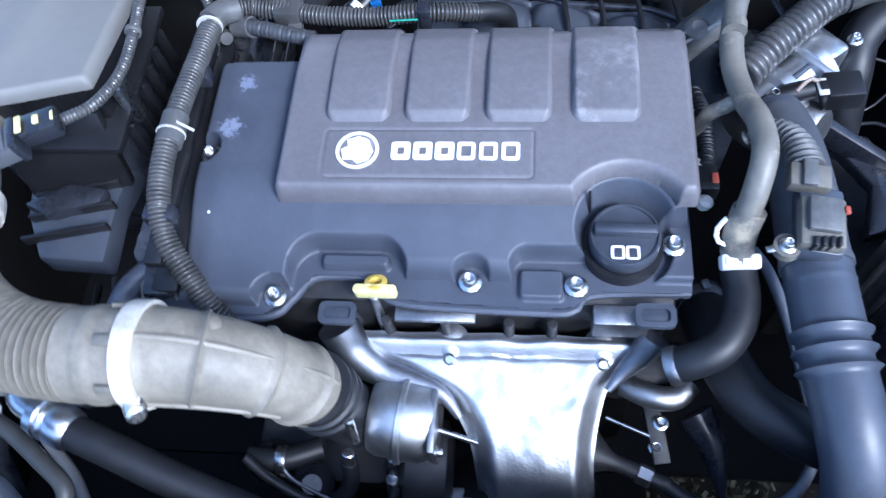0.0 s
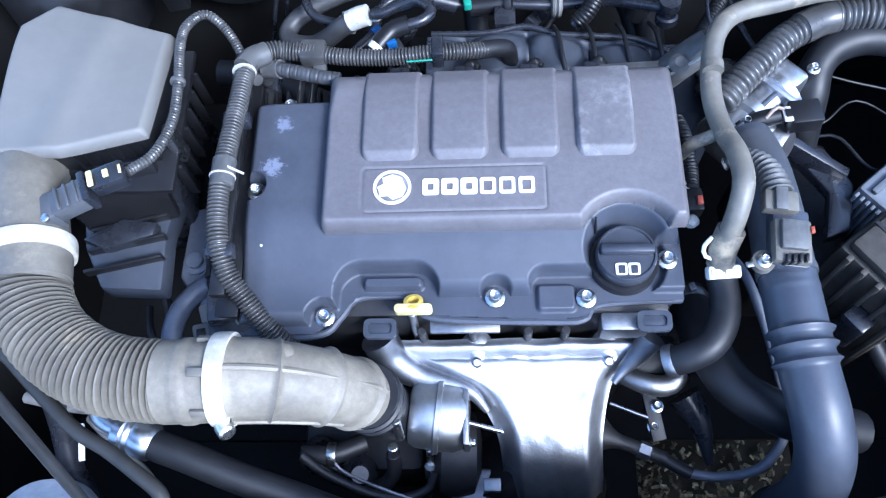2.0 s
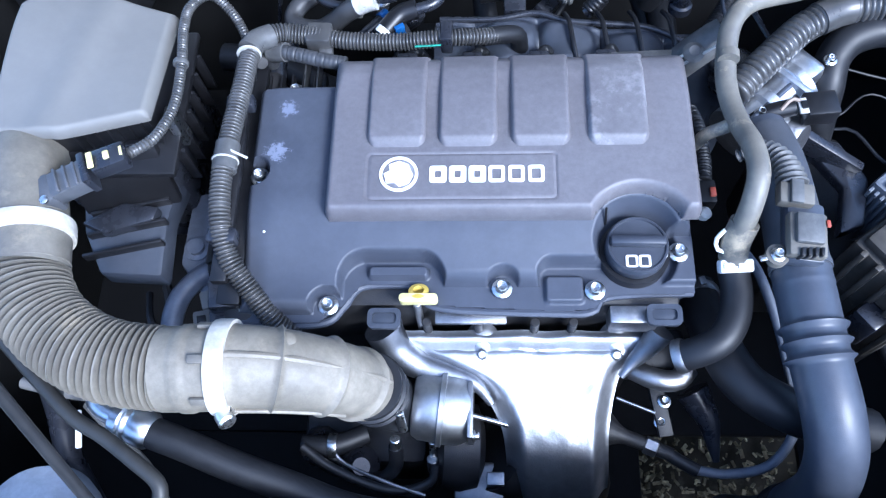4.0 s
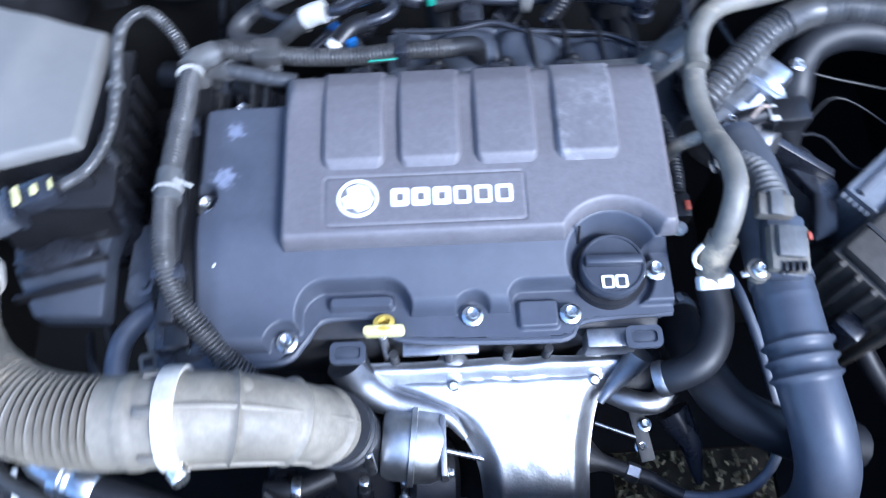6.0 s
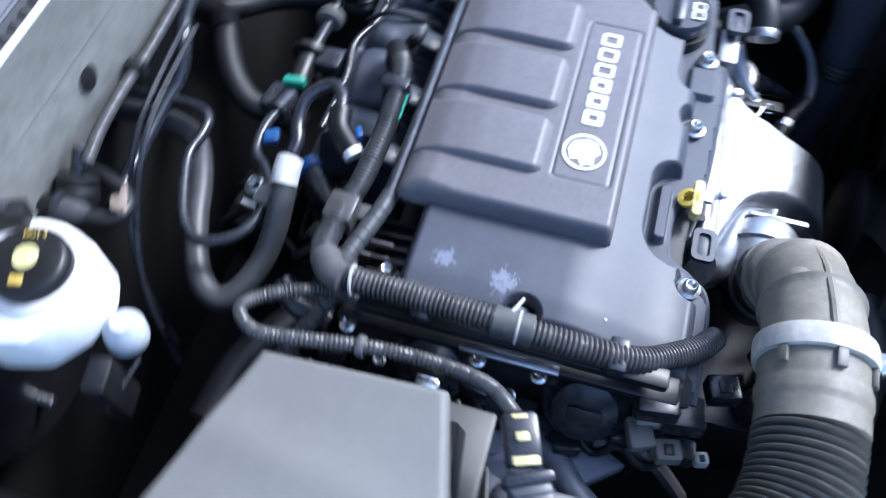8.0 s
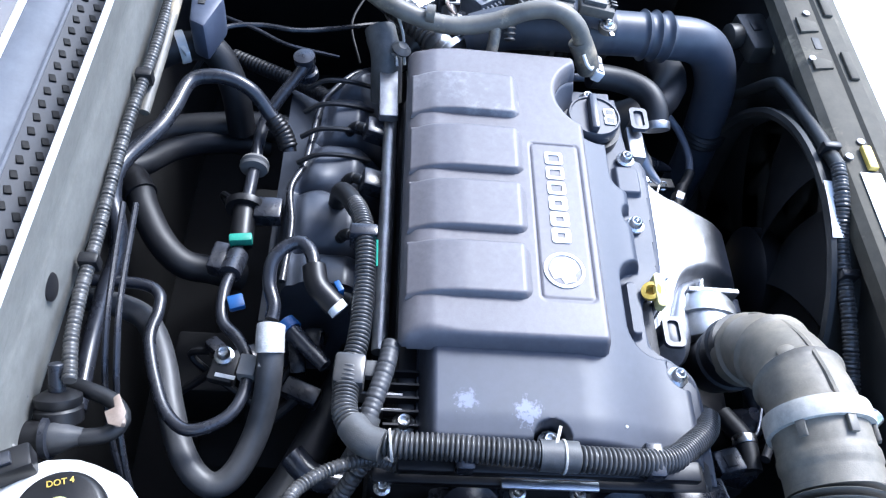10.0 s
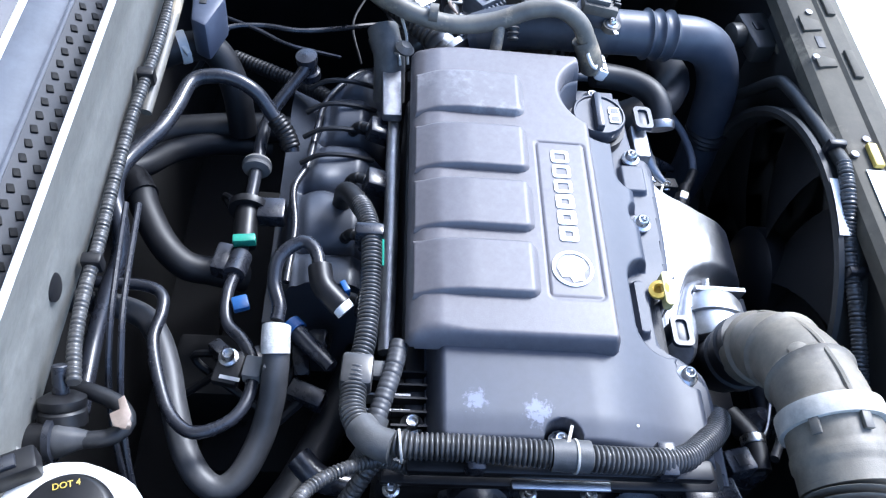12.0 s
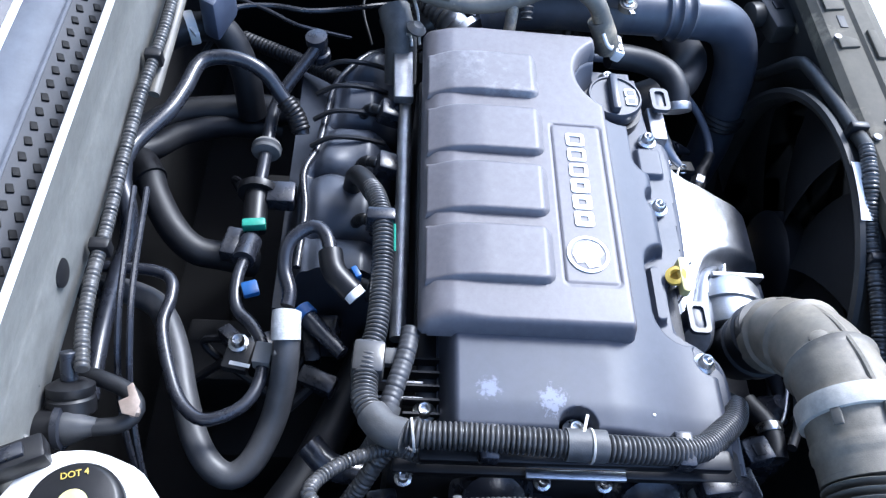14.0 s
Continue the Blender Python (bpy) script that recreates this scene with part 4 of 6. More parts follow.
part("plug", block((-0.362, 0.404, 0.935), (0.036, 0.024, 0.019), (0, -4, 20), 0.003), BLUEBLK, maf)
part("lock", block((-0.377, 0.398, 0.946), (0.006, 0.018, 0.003), (0, -4, 20), 0.001), PALEYEL, maf, "pale yellow locking clip")
part("lock", block((-0.362, 0.404, 0.946), (0.006, 0.009, 0.003), (0, -4, 20), 0.001), PALEYEL, maf)
part("nose", block((-0.43, 0.373, 0.918), (0.03, 0.034, 0.030), (0, -6, 24), 0.006), MAFGREY, maf)
part("collar", block((-0.385, 0.394, 0.929), (0.008, 0.034, 0.026), (0, -6, 24), 0.002), BLUEBLK, maf)
for k in range(3):
    part("rib", block((-0.412 + 0.009 * k, 0.381 + 0.004 * k, 0.937), (0.003, 0.026, 0.005), (0, -6, 24), 0.001), MAFGREY, maf)
part("screw", turned([(0.0045, 0), (0.0045, 0.003), (0.002, 0.004), (0, 0.004)], (-0.422, 0.362, 0.931), (0, -0.1, 1), 12), STEEL, maf)
part("yellow_key", block((-0.349, 0.409, 0.944), (0.004, 0.012, 0.003), (0, -4, 20), 0.001), PALEYEL, maf)
maf_cable = thing("sensor_cable", (-0.33, 0.55, 0.86), "grey ribbed sensor cable looping beside the air filter box", "cable")
part("conduit", tube([(-0.346, 0.411, 0.934), (-0.326, 0.436, 0.925), (-0.317, 0.48, 0.915), (-0.318, 0.53, 0.912), (-0.325, 0.585, 0.908), (-0.325, 0.622, 0.90), (-0.306, 0.642, 0.893), (-0.28, 0.622, 0.878), (-0.262, 0.585, 0.865), (-0.262, 0.555, 0.85)], ribbed(0.0055, 0.0014, 0.0038), 10, 0.0012), LOOM, maf_cable)
part("tie", hoop((-0.319, 0.535, 0.912), (0, 1, 0), 0.007, 0.006, 0.0015, 14), TAPE, maf_cable)

duct = thing("intake_duct", (-0.28, 0.24, 0.82), "dusty grey-brown rubber air duct with bellows and clamps", "air duct")
part("neck", tube([(-0.449, 0.345, 0.904), (-0.445, 0.325, 0.904), (-0.442, 0.300, 0.903)], 0.0398, 32), DUCT, duct)
part("bellows", tube([(-0.443, 0.308, 0.903), (-0.435, 0.281, 0.902), (-0.412, 0.248, 0.901), (-0.375, 0.222, 0.90), (-0.335, 0.208, 0.90), (-0.284, 0.2025, 0.90)], lambda s, w: 0.0416 - 0.0115 * math.exp(-(((s % 0.0068) - 0.0034) / 0.0023) ** 2), 32, 0.0006), DUCT, duct, "ribbed rubber bellows")
part("sleeve", tube([(-0.288, 0.2025, 0.90), (-0.26, 0.203, 0.901), (-0.232, 0.204, 0.902)], lambda s, w: 0.0398 + 0.0015 * (abs(s - w * 0.45) < 0.006), 32, 0.003), DUSTDUCT, duct)


def elbow_r(s, w):
    beads = sum(0.0036 * math.exp(-((s - b) / 0.0021) ** 2) for b in (0.048, 0.098, 0.140))
    return 0.0392 - 0.0055 * s / w + beads + 0.003 * ease(0.016, 0.006, s)


part("elbow", tube([(-0.232, 0.204, 0.904), (-0.202, 0.205, 0.900), (-0.169, 0.205, 0.886), (-0.140, 0.205, 0.862), (-0.123, 0.206, 0.836), (-0.115, 0.2065, 0.808)], elbow_r, 36, 0.002), DUSTDUCT, duct, "moulded elbow with raised ribs")
part("seam", tube([(-0.222, 0.205, 0.9425), (-0.192, 0.206, 0.9360), (-0.155, 0.206, 0.919), (-0.122, 0.206, 0.890), (-0.096, 0.207, 0.856), (-0.086, 0.207, 0.832)], 0.0036, 8), DUSTDUCT, duct)
part("lower_seam", tube([(-0.222, 0.1645, 0.898), (-0.187, 0.1665, 0.889), (-0.150, 0.1685, 0.872), (-0.126, 0.1705, 0.85)], 0.0022, 8), DUSTDUCT, duct)
part("button", turned([(0.010, -0.004), (0.009, 0.004), (0.006, 0.006), (0, 0.006)], (-0.172, 0.224, 0.918), (0.3, 0.4, 1), 18), DUSTDUCT, duct)
for at, ax, sc in (((-0.229, 0.204, 0.9025), (1, 0.02, -0.03), (-0.226, 0.160, 0.905)), ((-0.448, 0.338, 0.904), (0.2, -1, 0), (-0.492, 0.33, 0.90))):
    c = part("clamp", hoop(at, ax, 0.0428, 0.0175, 0.0018, 40), ZINC, duct, "pale dull metal hose clamp")
    part("screw", turned([(0.0085, 0), (0.0085, 0.010), (0.006, 0.012), (0, 0.012)], sc, (0.5, -0.6, 0.25), 14), STEEL, c)
    part("housing", block((sc[0] + 0.002, sc[1] + 0.008, sc[2]), (0.014, 0.014, 0.018), (0, 0, 0), 0.003), STEEL, c)
for a in (40, 95, 150):
    part("lug", block((-0.243, 0.204 + 0.0418 * math.cos(radians(a)), 0.902 + 0.0418 * math.sin(radians(a))), (0.016, 0.008, 0.004), (a - 90, 0, 0), 0.001), DUCT, duct)
part("collar", tube([(-0.110, 0.2063, 0.822), (-0.109, 0.207, 0.806), (-0.107, 0.207, 0.785), (-0.102, 0.207, 0.762), (-0.094, 0.206, 0.742), (-0.078, 0.204, 0.728)], lambda s, w: 0.0345 + 0.003 * (0.012 < s < 0.022) + 0.003 * (0.036 < s < 0.046) - 0.005 * s / w, 32, 0.002), RUBBER, duct, "black rubber collar at the turbo inlet")
part("clip", rod((-0.082, 0.186, 0.79), (-0.079, 0.172, 0.765), 0.005), STEEL, duct)

# ---- wiring over the engine ----
main = thing("main_wiring_loom", (-0.2, 0.5, 0.83), "grey ribbed wiring conduit running round the valve cover", "wiring loom")
part("conduit", tube([(-0.19, 0.258, 0.815), (-0.211, 0.272, 0.834), (-0.234, 0.298, 0.853), (-0.253, 0.325, 0.871), (-0.262, 0.36, 0.885), (-0.264, 0.41, 0.892), (-0.261, 0.46, 0.892), (-0.257, 0.52, 0.888), (-0.255, 0.562, 0.884), (-0.247, 0.590, 0.879), (-0.228, 0.604, 0.872), (-0.205, 0.606, 0.866), (-0.18, 0.604, 0.864)], ribbed(0.0105, 0.0027, 0.0041), 14, 0.0006), LOOM, main)
part("conduit", tube([(-0.18, 0.604, 0.864), (-0.148, 0.598, 0.863), (-0.09, 0.596, 0.862), (-0.038, 0.598, 0.865), (0.0, 0.606, 0.856), (0.022, 0.615, 0.845)], ribbed(0.0095, 0.0025, 0.0041), 14, 0.0006), LOOM, main)
part("boot", tube([(0.005, 0.608, 0.852), (0.03, 0.619, 0.842), (0.046, 0.628, 0.828), (0.050, 0.632, 0.80)], 0.0105, 14), RUBBER, main)
part("tape", tube([(-0.257, 0.572, 0.8835), (-0.250, 0.588, 0.8795), (-0.236, 0.599, 0.8745)], 0.0135, 16), TAPE, main, "grey cloth tape wrap")
part("tape", tube([(-0.2625, 0.414, 0.892), (-0.262, 0.446, 0.892)], 0.0130, 16, 0.01), TAPE, main, "grey cloth tape wrap")
for y in (0.426,):
    part("cable_tie", hoop((-0.2625, y, 0.892), (0, 1, 0), 0.0130, 0.0022, 0.0012, 20), IVORY, main, "white cable tie")
part("cable_tie", hoop((-0.256, 0.566, 0.8845), (-0.1, 1, -0.1), 0.0125, 0.0022, 0.0012, 20), IVORY, main)
part("tie_tail", block((-0.247, 0.430, 0.899), (0.02, 0.0025, 0.0012), (0, 18, -20), 0), IVORY, main)
part("clip", block((-0.183, 0.604, 0.862), (0.030, 0.028, 0.025), (0, 0, -3), 0.004), LOOM, main, "grey plastic loom clip")
part("clip_foot", block((-0.176, 0.584, 0.855), (0.016, 0.018, 0.010), (0, 0, 0), 0.002), TAPE, main)
part("clip", block((-0.036, 0.600, 0.864), (0.014, 0.028, 0.027), (0, 0, 0), 0.003), BLUEBLK, main)
for x0 in (-0.072,):
    part("stripe", tube([(x0, 0.5855, 0.8665), (x0 + 0.03, 0.5865, 0.867)], 0.0012, 6, 0.01), GREEN, main, "teal wire showing through")
for y in (0.345, 0.505):
    part("clip", block((-0.259, y, 0.878), (0.030, 0.016, 0.018), (0, 0, 0), 0.003), BLUEBLK, main)
part("lead", tube([(-0.211, 0.272, 0.834), (-0.19, 0.255, 0.812), (-0.17, 0.25, 0.78), (-0.165, 0.25, 0.74)], 0.009, 12), RUBBER, main)
lower = thing("lower_wiring", (-0.27, 0.42, 0.82), "black wiring channel along the timing cover", "wiring")
part("channel", box(-0.271, -0.253, 0.30, 0.56, 0.858, 0.870, 0.003), BLACK, lower)
for y, z in ((0.30, 0.83), (0.275, 0.815)):
    part("connector", block((-0.268, y, z), (0.03, 0.035, 0.02), (0, 10, 8), 0.003), BLUEBLK, lower)
part("connector", block((-0.288, 0.305, 0.80), (0.028, 0.022, 0.016), (0, 0, 20), 0.003), LID, lower, "grey plug connector")
for at, size, mat in (((-0.272, 0.298, 0.806), (0.018, 0.030, 0.018), IVORY), ((-0.256, 0.272, 0.808), (0.012, 0.012, 0.012), PALEYEL), ((-0.297, 0.280, 0.800), (0.020, 0.022, 0.014), LID), ((-0.296, 0.252, 0.800), (0.012, 0.012, 0.012), IVORY), ((-0.240, 0.298, 0.806), (0.024, 0.040, 0.018), AIRBLUE), ((-0.228, 0.240, 0.796), (0.024, 0.028, 0.020), BLUEBLK)):
    c = part("connector", block(at, size, (0, 8, 14), 0.003), mat, lower, "small plug connector")
    part("latch", block((at[0], at[1], at[2] + size[2] / 2), (size[0] * 0.5, size[1] * 0.4, 0.003), (0, 8, 14), 0.001), BLACK, c)
breather = thing("breather_hose", (-0.2, 0.58, 0.85), "grey ribbed breather hose from the engine cover", "hose")
part("hose", tube([(-0.150, 0.568, 0.860), (-0.175, 0.572, 0.862), (-0.205, 0.580, 0.862), (-0.232, 0.588, 0.86), (-0.245, 0.592, 0.85), (-0.25, 0.60, 0.82)], ribbed(0.0085, 0.0008, 0.005), 14, 0.0014), WORNRUB, breather)
part("cuff", tube([(-0.222, 0.5855, 0.861), (-0.242, 0.591, 0.855)], 0.0115, 14), TAPE, breather)
for x in (-0.19, -0.205):
    part("fin", box(x, x + 0.002, 0.555, 0.60, 0.815, 0.835, 0), CAST, breather)

# ---- intake manifold at the back ----
chip = thing("paint_chip", (-0.222, 0.358, 0.868), "tiny white fleck on the valve cover", "fleck")
part("fleck", turned([(0.0016, 0), (0.0012, 0.0008), (0, 0.001)], (-0.222, 0.358, valve_height(-0.222, 0.358) + 0.0002), (0, 0, 1), 8), WHITE, chip)
mani = thing("intake_manifold", (0.12, 0.65, 0.60), "satin black plastic intake manifold behind the engine", "intake manifold")


def mani_height(x, y):
    run = abs(math.sin(math.pi * (x + 0.005) / 0.078))
    back = 0.682 - 0.018 * ease(0.08, 0.20, x) - 0.075 * ease(0.20, 0.32, x) + 0.004 * math.sin(x * 30)
    z = 0.775 + 0.030 * run ** 0.5 * ease(back + 0.01, back - 0.02, y) - 0.05 * ease(0.62, 0.57, y)
    z += 0.010 * math.exp(-((y - back) / 0.006) ** 2)
    z += 0.012 * math.exp(-((x - 0.075) ** 2 + (y - 0.655) ** 2) / 0.0004)
    return z - 0.06 * ease(back + 0.004, back + 0.02, y)


part("plenum", relief(-0.055, 0.315, 0.575, 0.712, 150, 70, mani_height, None, 0.60), AIRBLUE, mani, angle=60)
part("seam", tube([(-0.05, 0.682, 0.793), (0.02, 0.680, 0.794), (0.07, 0.686, 0.797), (0.11, 0.674, 0.795), (0.156, 0.669, 0.795), (0.212, 0.661, 0.794), (0.264, 0.630, 0.792), (0.285, 0.605, 0.785)], 0.004, 10), BLUEBLK, mani, "moulded seam flange")
for x in (0.11, 0.15, 0.19, 0.23):
    part("rib", tube([(x + 0.01, 0.60, 0.797), (x + 0.004, 0.63, 0.81), (x, 0.66, 0.812), (x - 0.004, 0.682, 0.80)], 0.003, 8), BLACK, mani)
part("spout", tube([(0.30, 0.60, 0.79), (0.315, 0.57, 0.80), (0.32, 0.545, 0.815)], 0.03, 24), BLUEBLK, mani)
for x, y, z in ((0.247, 0.684, 0.80),):
    f = part("fitting", turned([(0.014, 0), (0.014, 0.010), (0.011, 0.012), (0.011, 0.022), (0.013, 0.024), (0.013, 0.034), (0, 0.036)], (x, y, z), (0, 0.1, 1), 18), BLUEBLK, mani, "stepped black hose fitting")
neck = thing("intake_neck", (0.25, 0.575, 0.78), "dusty grey flattened intake neck behind the cover", "air duct")
part("neck", tube([(0.275, 0.598, 0.862), (0.262, 0.594, 0.855), (0.245, 0.588, 0.842), (0.215, 0.585, 0.80)], 0.019, 20), TAPE, neck)
part("wire", tube([(0.275, 0.578, 0.885), (0.255, 0.570, 0.872), (0.24, 0.568, 0.86), (0.228, 0.566, 0.85)], 0.0018, 6), IVORY, neck)
part("lug", turned([(0.010, 0), (0.012, 0.004), (0.006, 0.010), (0, 0.010)], (0.238, 0.572, 0.862), (0, -0.3, 1), 16), TAPE, neck)
rail = thing("fuel_rail", (0.05, 0.57, 0.80), "dark fuel rail with injector plugs", "fuel rail")
part("rail", tube([(-0.14, 0.578, 0.82), (0.05, 0.578, 0.82), (0.235, 0.580, 0.82)], 0.008, 12, 0.03), CAST, rail)
part("plate", block((0.195, 0.583, 0.835), (0.085, 0.022, 0.012), (0, 0, 2), 0.002), CAST, rail, "metal mounting plate")
part("wire", tube([(0.225, 0.575, 0.85), (0.235, 0.578, 0.858), (0.24, 0.59, 0.855)], 0.0018, 6), STEEL, rail)
for i in range(4):
    x = -0.085 + i * 0.078
    c = part("injector", block((x, 0.592, 0.815), (0.024, 0.034, 0.022), (20, 0, 0), 0.003), BLUEBLK, rail)
    part("lead", tube([(x, 0.605, 0.82), (x + 0.01, 0.62, 0.81), (x + 0.02, 0.63, 0.78)], ribbed(0.006, 0.001, 0.004), 10, 0.0015), RUBBER, c)
purge = thing("purge_valve", (0.0, 0.73, 0.74), "black purge valve with green and blue clips on its pipe", "valve")
part("body", tube([(0.0, 0.732, 0.782), (0.04, 0.734, 0.785), (0.052, 0.734, 0.784)], 0.013, 16), BLACK, purge)
part("flange", turned([(0.021, 0), (0.022, 0.004), (0.022, 0.008), (0.018, 0.011)], (0.045, 0.734, 0.784), (1, 0, 0), 24), BLACK, purge)
part("bracket", block((0.045, 0.708, 0.785), (0.028, 0.03, 0.020), (0, 0, 0), 0.003), BLUEBLK, purge)
part("green_clip", block((-0.004, 0.730, 0.798), (0.010, 0.024, 0.012), (0, 0, 8), 0.002), GREEN, purge, "bright green release clip")
part("plug", block((-0.018, 0.752, 0.778), (0.034, 0.018, 0.022), (0, 0, -10), 0.003), BLUEBLK, purge)
ring = thing("pipe_damper", (0.115, 0.732, 0.76), "round grey ribbed rubber damper on the pipe", "damper")
part("ring", turned([(0.007, -0.007), (0.0155, -0.005), (0.017, -0.002), (0.014, 0.0), (0.017, 0.003), (0.0155, 0.007), (0.007, 0.009)], (0.113, 0.733, 0.780), (1, 0, 0), 28), LID, ring)

# ---- pipes and hoses behind the engine ----


def hose(name, points, r, mat, label, category="hose", seg=14, step=0.006):
    v, _ = glide(points, 0.05)
    at = (points[0][0], points[0][1], min(p[2] for p in points) - (r if not callable(r) else 0.01))
    t = thing(name, at, label, category)
    part("tube", tube(points, r, seg, step), mat, t)
    return t


heater = hose("heater_hose", [(-0.148, 0.679, 0.827), (-0.165, 0.679, 0.815), (-0.185, 0.682, 0.793), (-0.21, 0.690, 0.77), (-0.24, 0.705, 0.756), (-0.252, 0.722, 0.752), (-0.245, 0.740, 0.755), (-0.221, 0.758, 0.76), (-0.181, 0.774, 0.768), (-0.141, 0.787, 0.77), (-0.104, 0.805, 0.77), (-0.083, 0.826, 0.77), (-0.072, 0.87, 0.77), (-0.07, 0.94, 0.765)], 0.0125, WORNRUB, "thick matt black heater hose bent in a loop")
part("tape", tube([(-0.126, 0.6806, 0.8365), (-0.137, 0.6804, 0.8335), (-0.150, 0.6795, 0.8275)], 0.0135, 16), SILVERFOIL, heater, "white crinkled tape wrap")
fuel = hose("vapour_pipe", [(-0.12, 0.681, 0.837), (-0.106, 0.680, 0.84), (-0.084, 0.687, 0.845), (-0.061, 0.684, 0.855), (-0.045, 0.664, 0.86), (-0.055, 0.650, 0.86), (-0.078, 0.644, 0.858)], 0.0068, BLUEBLK, "glossy black bent vapour pipe with a quick connector", "pipe")
part("connector", tube([(-0.072, 0.645, 0.859), (-0.090, 0.641, 0.856), (-0.100, 0.632, 0.853), (-0.109, 0.622, 0.850)], 0.0115, 16), BLACK, fuel, "black quick connector elbow")
part("blue_lock", block((-0.092, 0.620, 0.853), (0.012, 0.006, 0.014), (0, 0, 30), 0.001), BLUE, fuel, "blue locking tab")
part("white_collar", tube([(-0.109, 0.6225, 0.8513), (-0.114, 0.617, 0.8487)], 0.0098, 16, 0.003), WHITE, fuel, "white collar")
brake = hose("vacuum_pipe", [(-0.066, 0.93, 0.80), (-0.066, 0.85, 0.80), (-0.068, 0.815, 0.80), (-0.078, 0.799, 0.80), (-0.098, 0.796, 0.80), (-0.13, 0.798, 0.80), (-0.183, 0.779, 0.80), (-0.208, 0.763, 0.80), (-0.218, 0.743, 0.80), (-0.205, 0.715, 0.80), (-0.18, 0.702, 0.80), (-0.145, 0.703, 0.80), (-0.122, 0.716, 0.80), (-0.104, 0.733, 0.80), (-0.072, 0.737, 0.80), (-0.035, 0.733, 0.793), (-0.004, 0.732, 0.785)], 0.0060, BLUEBLK, "glossy black bent plastic vacuum pipe", "pipe")
for x, y in ((-0.155, 0.701), (-0.155, 0.680)):
    part("clip", block((x, y, 0.803 if y > 0.69 else 0.82), (0.022, 0.017, 0.017), (0, 0, -6), 0.002), LID, brake, "grey pipe clip")
part("blue_clip", block((-0.086, 0.722, 0.806), (0.016, 0.016, 0.008), (0, 0, 20), 0.002), BLUE, brake, "bright blue clip")
part("cuff", tube([(-0.048, 0.735, 0.797), (-0.018, 0.732, 0.788)], 0.0115, 16), BLUEBLK, brake)
hose("vapour_pipe", [(0.05, 0.734, 0.784), (0.081, 0.733, 0.782), (0.114, 0.733, 0.780), (0.165, 0.731, 0.785), (0.194, 0.720, 0.797), (0.235, 0.690, 0.82), (0.247, 0.685, 0.826)], ribbed(0.0072, 0.0006, 0.006), BLUEBLK, "dark ribbed vapour pipe to the manifold fitting", "pipe")
big = hose("brake_servo_pipe", [(0.135, 0.695, 0.785), (0.146, 0.699, 0.795), (0.166, 0.720, 0.815), (0.178, 0.741, 0.838), (0.183, 0.772, 0.85), (0.174, 0.805, 0.85), (0.130, 0.816, 0.85), (0.097, 0.826, 0.85), (0.058, 0.847, 0.85), (0.033, 0.855, 0.85), (0.008, 0.855, 0.84), (-0.018, 0.846, 0.83), (-0.042, 0.846, 0.81), (-0.075, 0.852, 0.80), (-0.13, 0.855, 0.79), (-0.20, 0.85, 0.79)], 0.0085, BLUEBLK, "glossy black servo vacuum pipe along the cowl", "pipe")
part("cuff", tube([(0.138, 0.696, 0.788), (0.150, 0.703, 0.799), (0.162, 0.716, 0.811)], ribbed(0.0112, 0.0010, 0.0048), 16, 0.0010), BLACK, big)
loom2 = hose("cowl_wiring", [(0.42, 0.845, 0.905), (0.30, 0.836, 0.90), (0.18, 0.836, 0.895), (0.08, 0.842, 0.89), (0.0, 0.843, 0.885), (-0.08, 0.840, 0.885), (-0.13, 0.838, 0.89), (-0.18, 0.832, 0.895), (-0.22, 0.822, 0.90)], ribbed(0.0058, 0.0014, 0.0045), LOOM, "grey ribbed wiring conduit clipped under the cowl", "wiring", 12, 0.0012)
for x, y, z in ((0.36, 0.840, 0.9025), (0.13, 0.839, 0.8925), (-0.10, 0.839, 0.8875)):
    part("clip", block((x, y, z), (0.012, 0.018, 0.018), (0, 0, 0), 0.003), BLACK, loom2, "black push-in clip")
hose("cowl_cable", [(0.42, 0.838, 0.92), (0.30, 0.828, 0.905), (0.20, 0.830, 0.89), (0.10, 0.838, 0.87)], 0.006, GREYHOSE, "plain grey cable along the cowl", "cable")
hw = hose("heater_return_hose", [(0.115, 0.93, 0.75), (0.108, 0.878, 0.752), (0.085, 0.862, 0.752), (0.064, 0.853, 0.75), (0.026, 0.829, 0.742), (0.004, 0.802, 0.732), (0.005, 0.773, 0.72), (0.01, 0.74, 0.70)], 0.0165, RUBBER, "thick matt black heater return hose")
part("collar", tube([(0.096, 0.871, 0.752), (0.080, 0.860, 0.752)], 0.0195, 18, 0.004), BLACK, hw, "stepped connector collar")
hose("coolant_hose", [(0.16, 0.94, 0.72), (0.19, 0.90, 0.71), (0.23, 0.865, 0.70), (0.245, 0.80, 0.70), (0.25, 0.74, 0.70), (0.25, 0.68, 0.69)], 0.019, RUBBER, "thick black coolant hose across the firewall")
hose("coolant_hose", [(0.12, 0.90, 0.745), (0.147, 0.874, 0.73), (0.19, 0.85, 0.71), (0.225, 0.80, 0.69), (0.24, 0.74, 0.67)], 0.015, RUBBER, "black coolant hose bending to the firewall")
up = hose("firewall_hose", [(0.225, 0.90, 0.81), (0.240, 0.86, 0.822), (0.256, 0.830, 0.825), (0.264, 0.800, 0.815), (0.248, 0.778, 0.775), (0.23, 0.77, 0.71)], 0.018, RUBBER, "black hose elbow with a pale clamp")
part("clamp", hoop((0.254, 0.834, 0.825), (0.45, -1, 0.05), 0.018, 0.011, 0.002, 24), WHITE, up, "pale spring clamp")
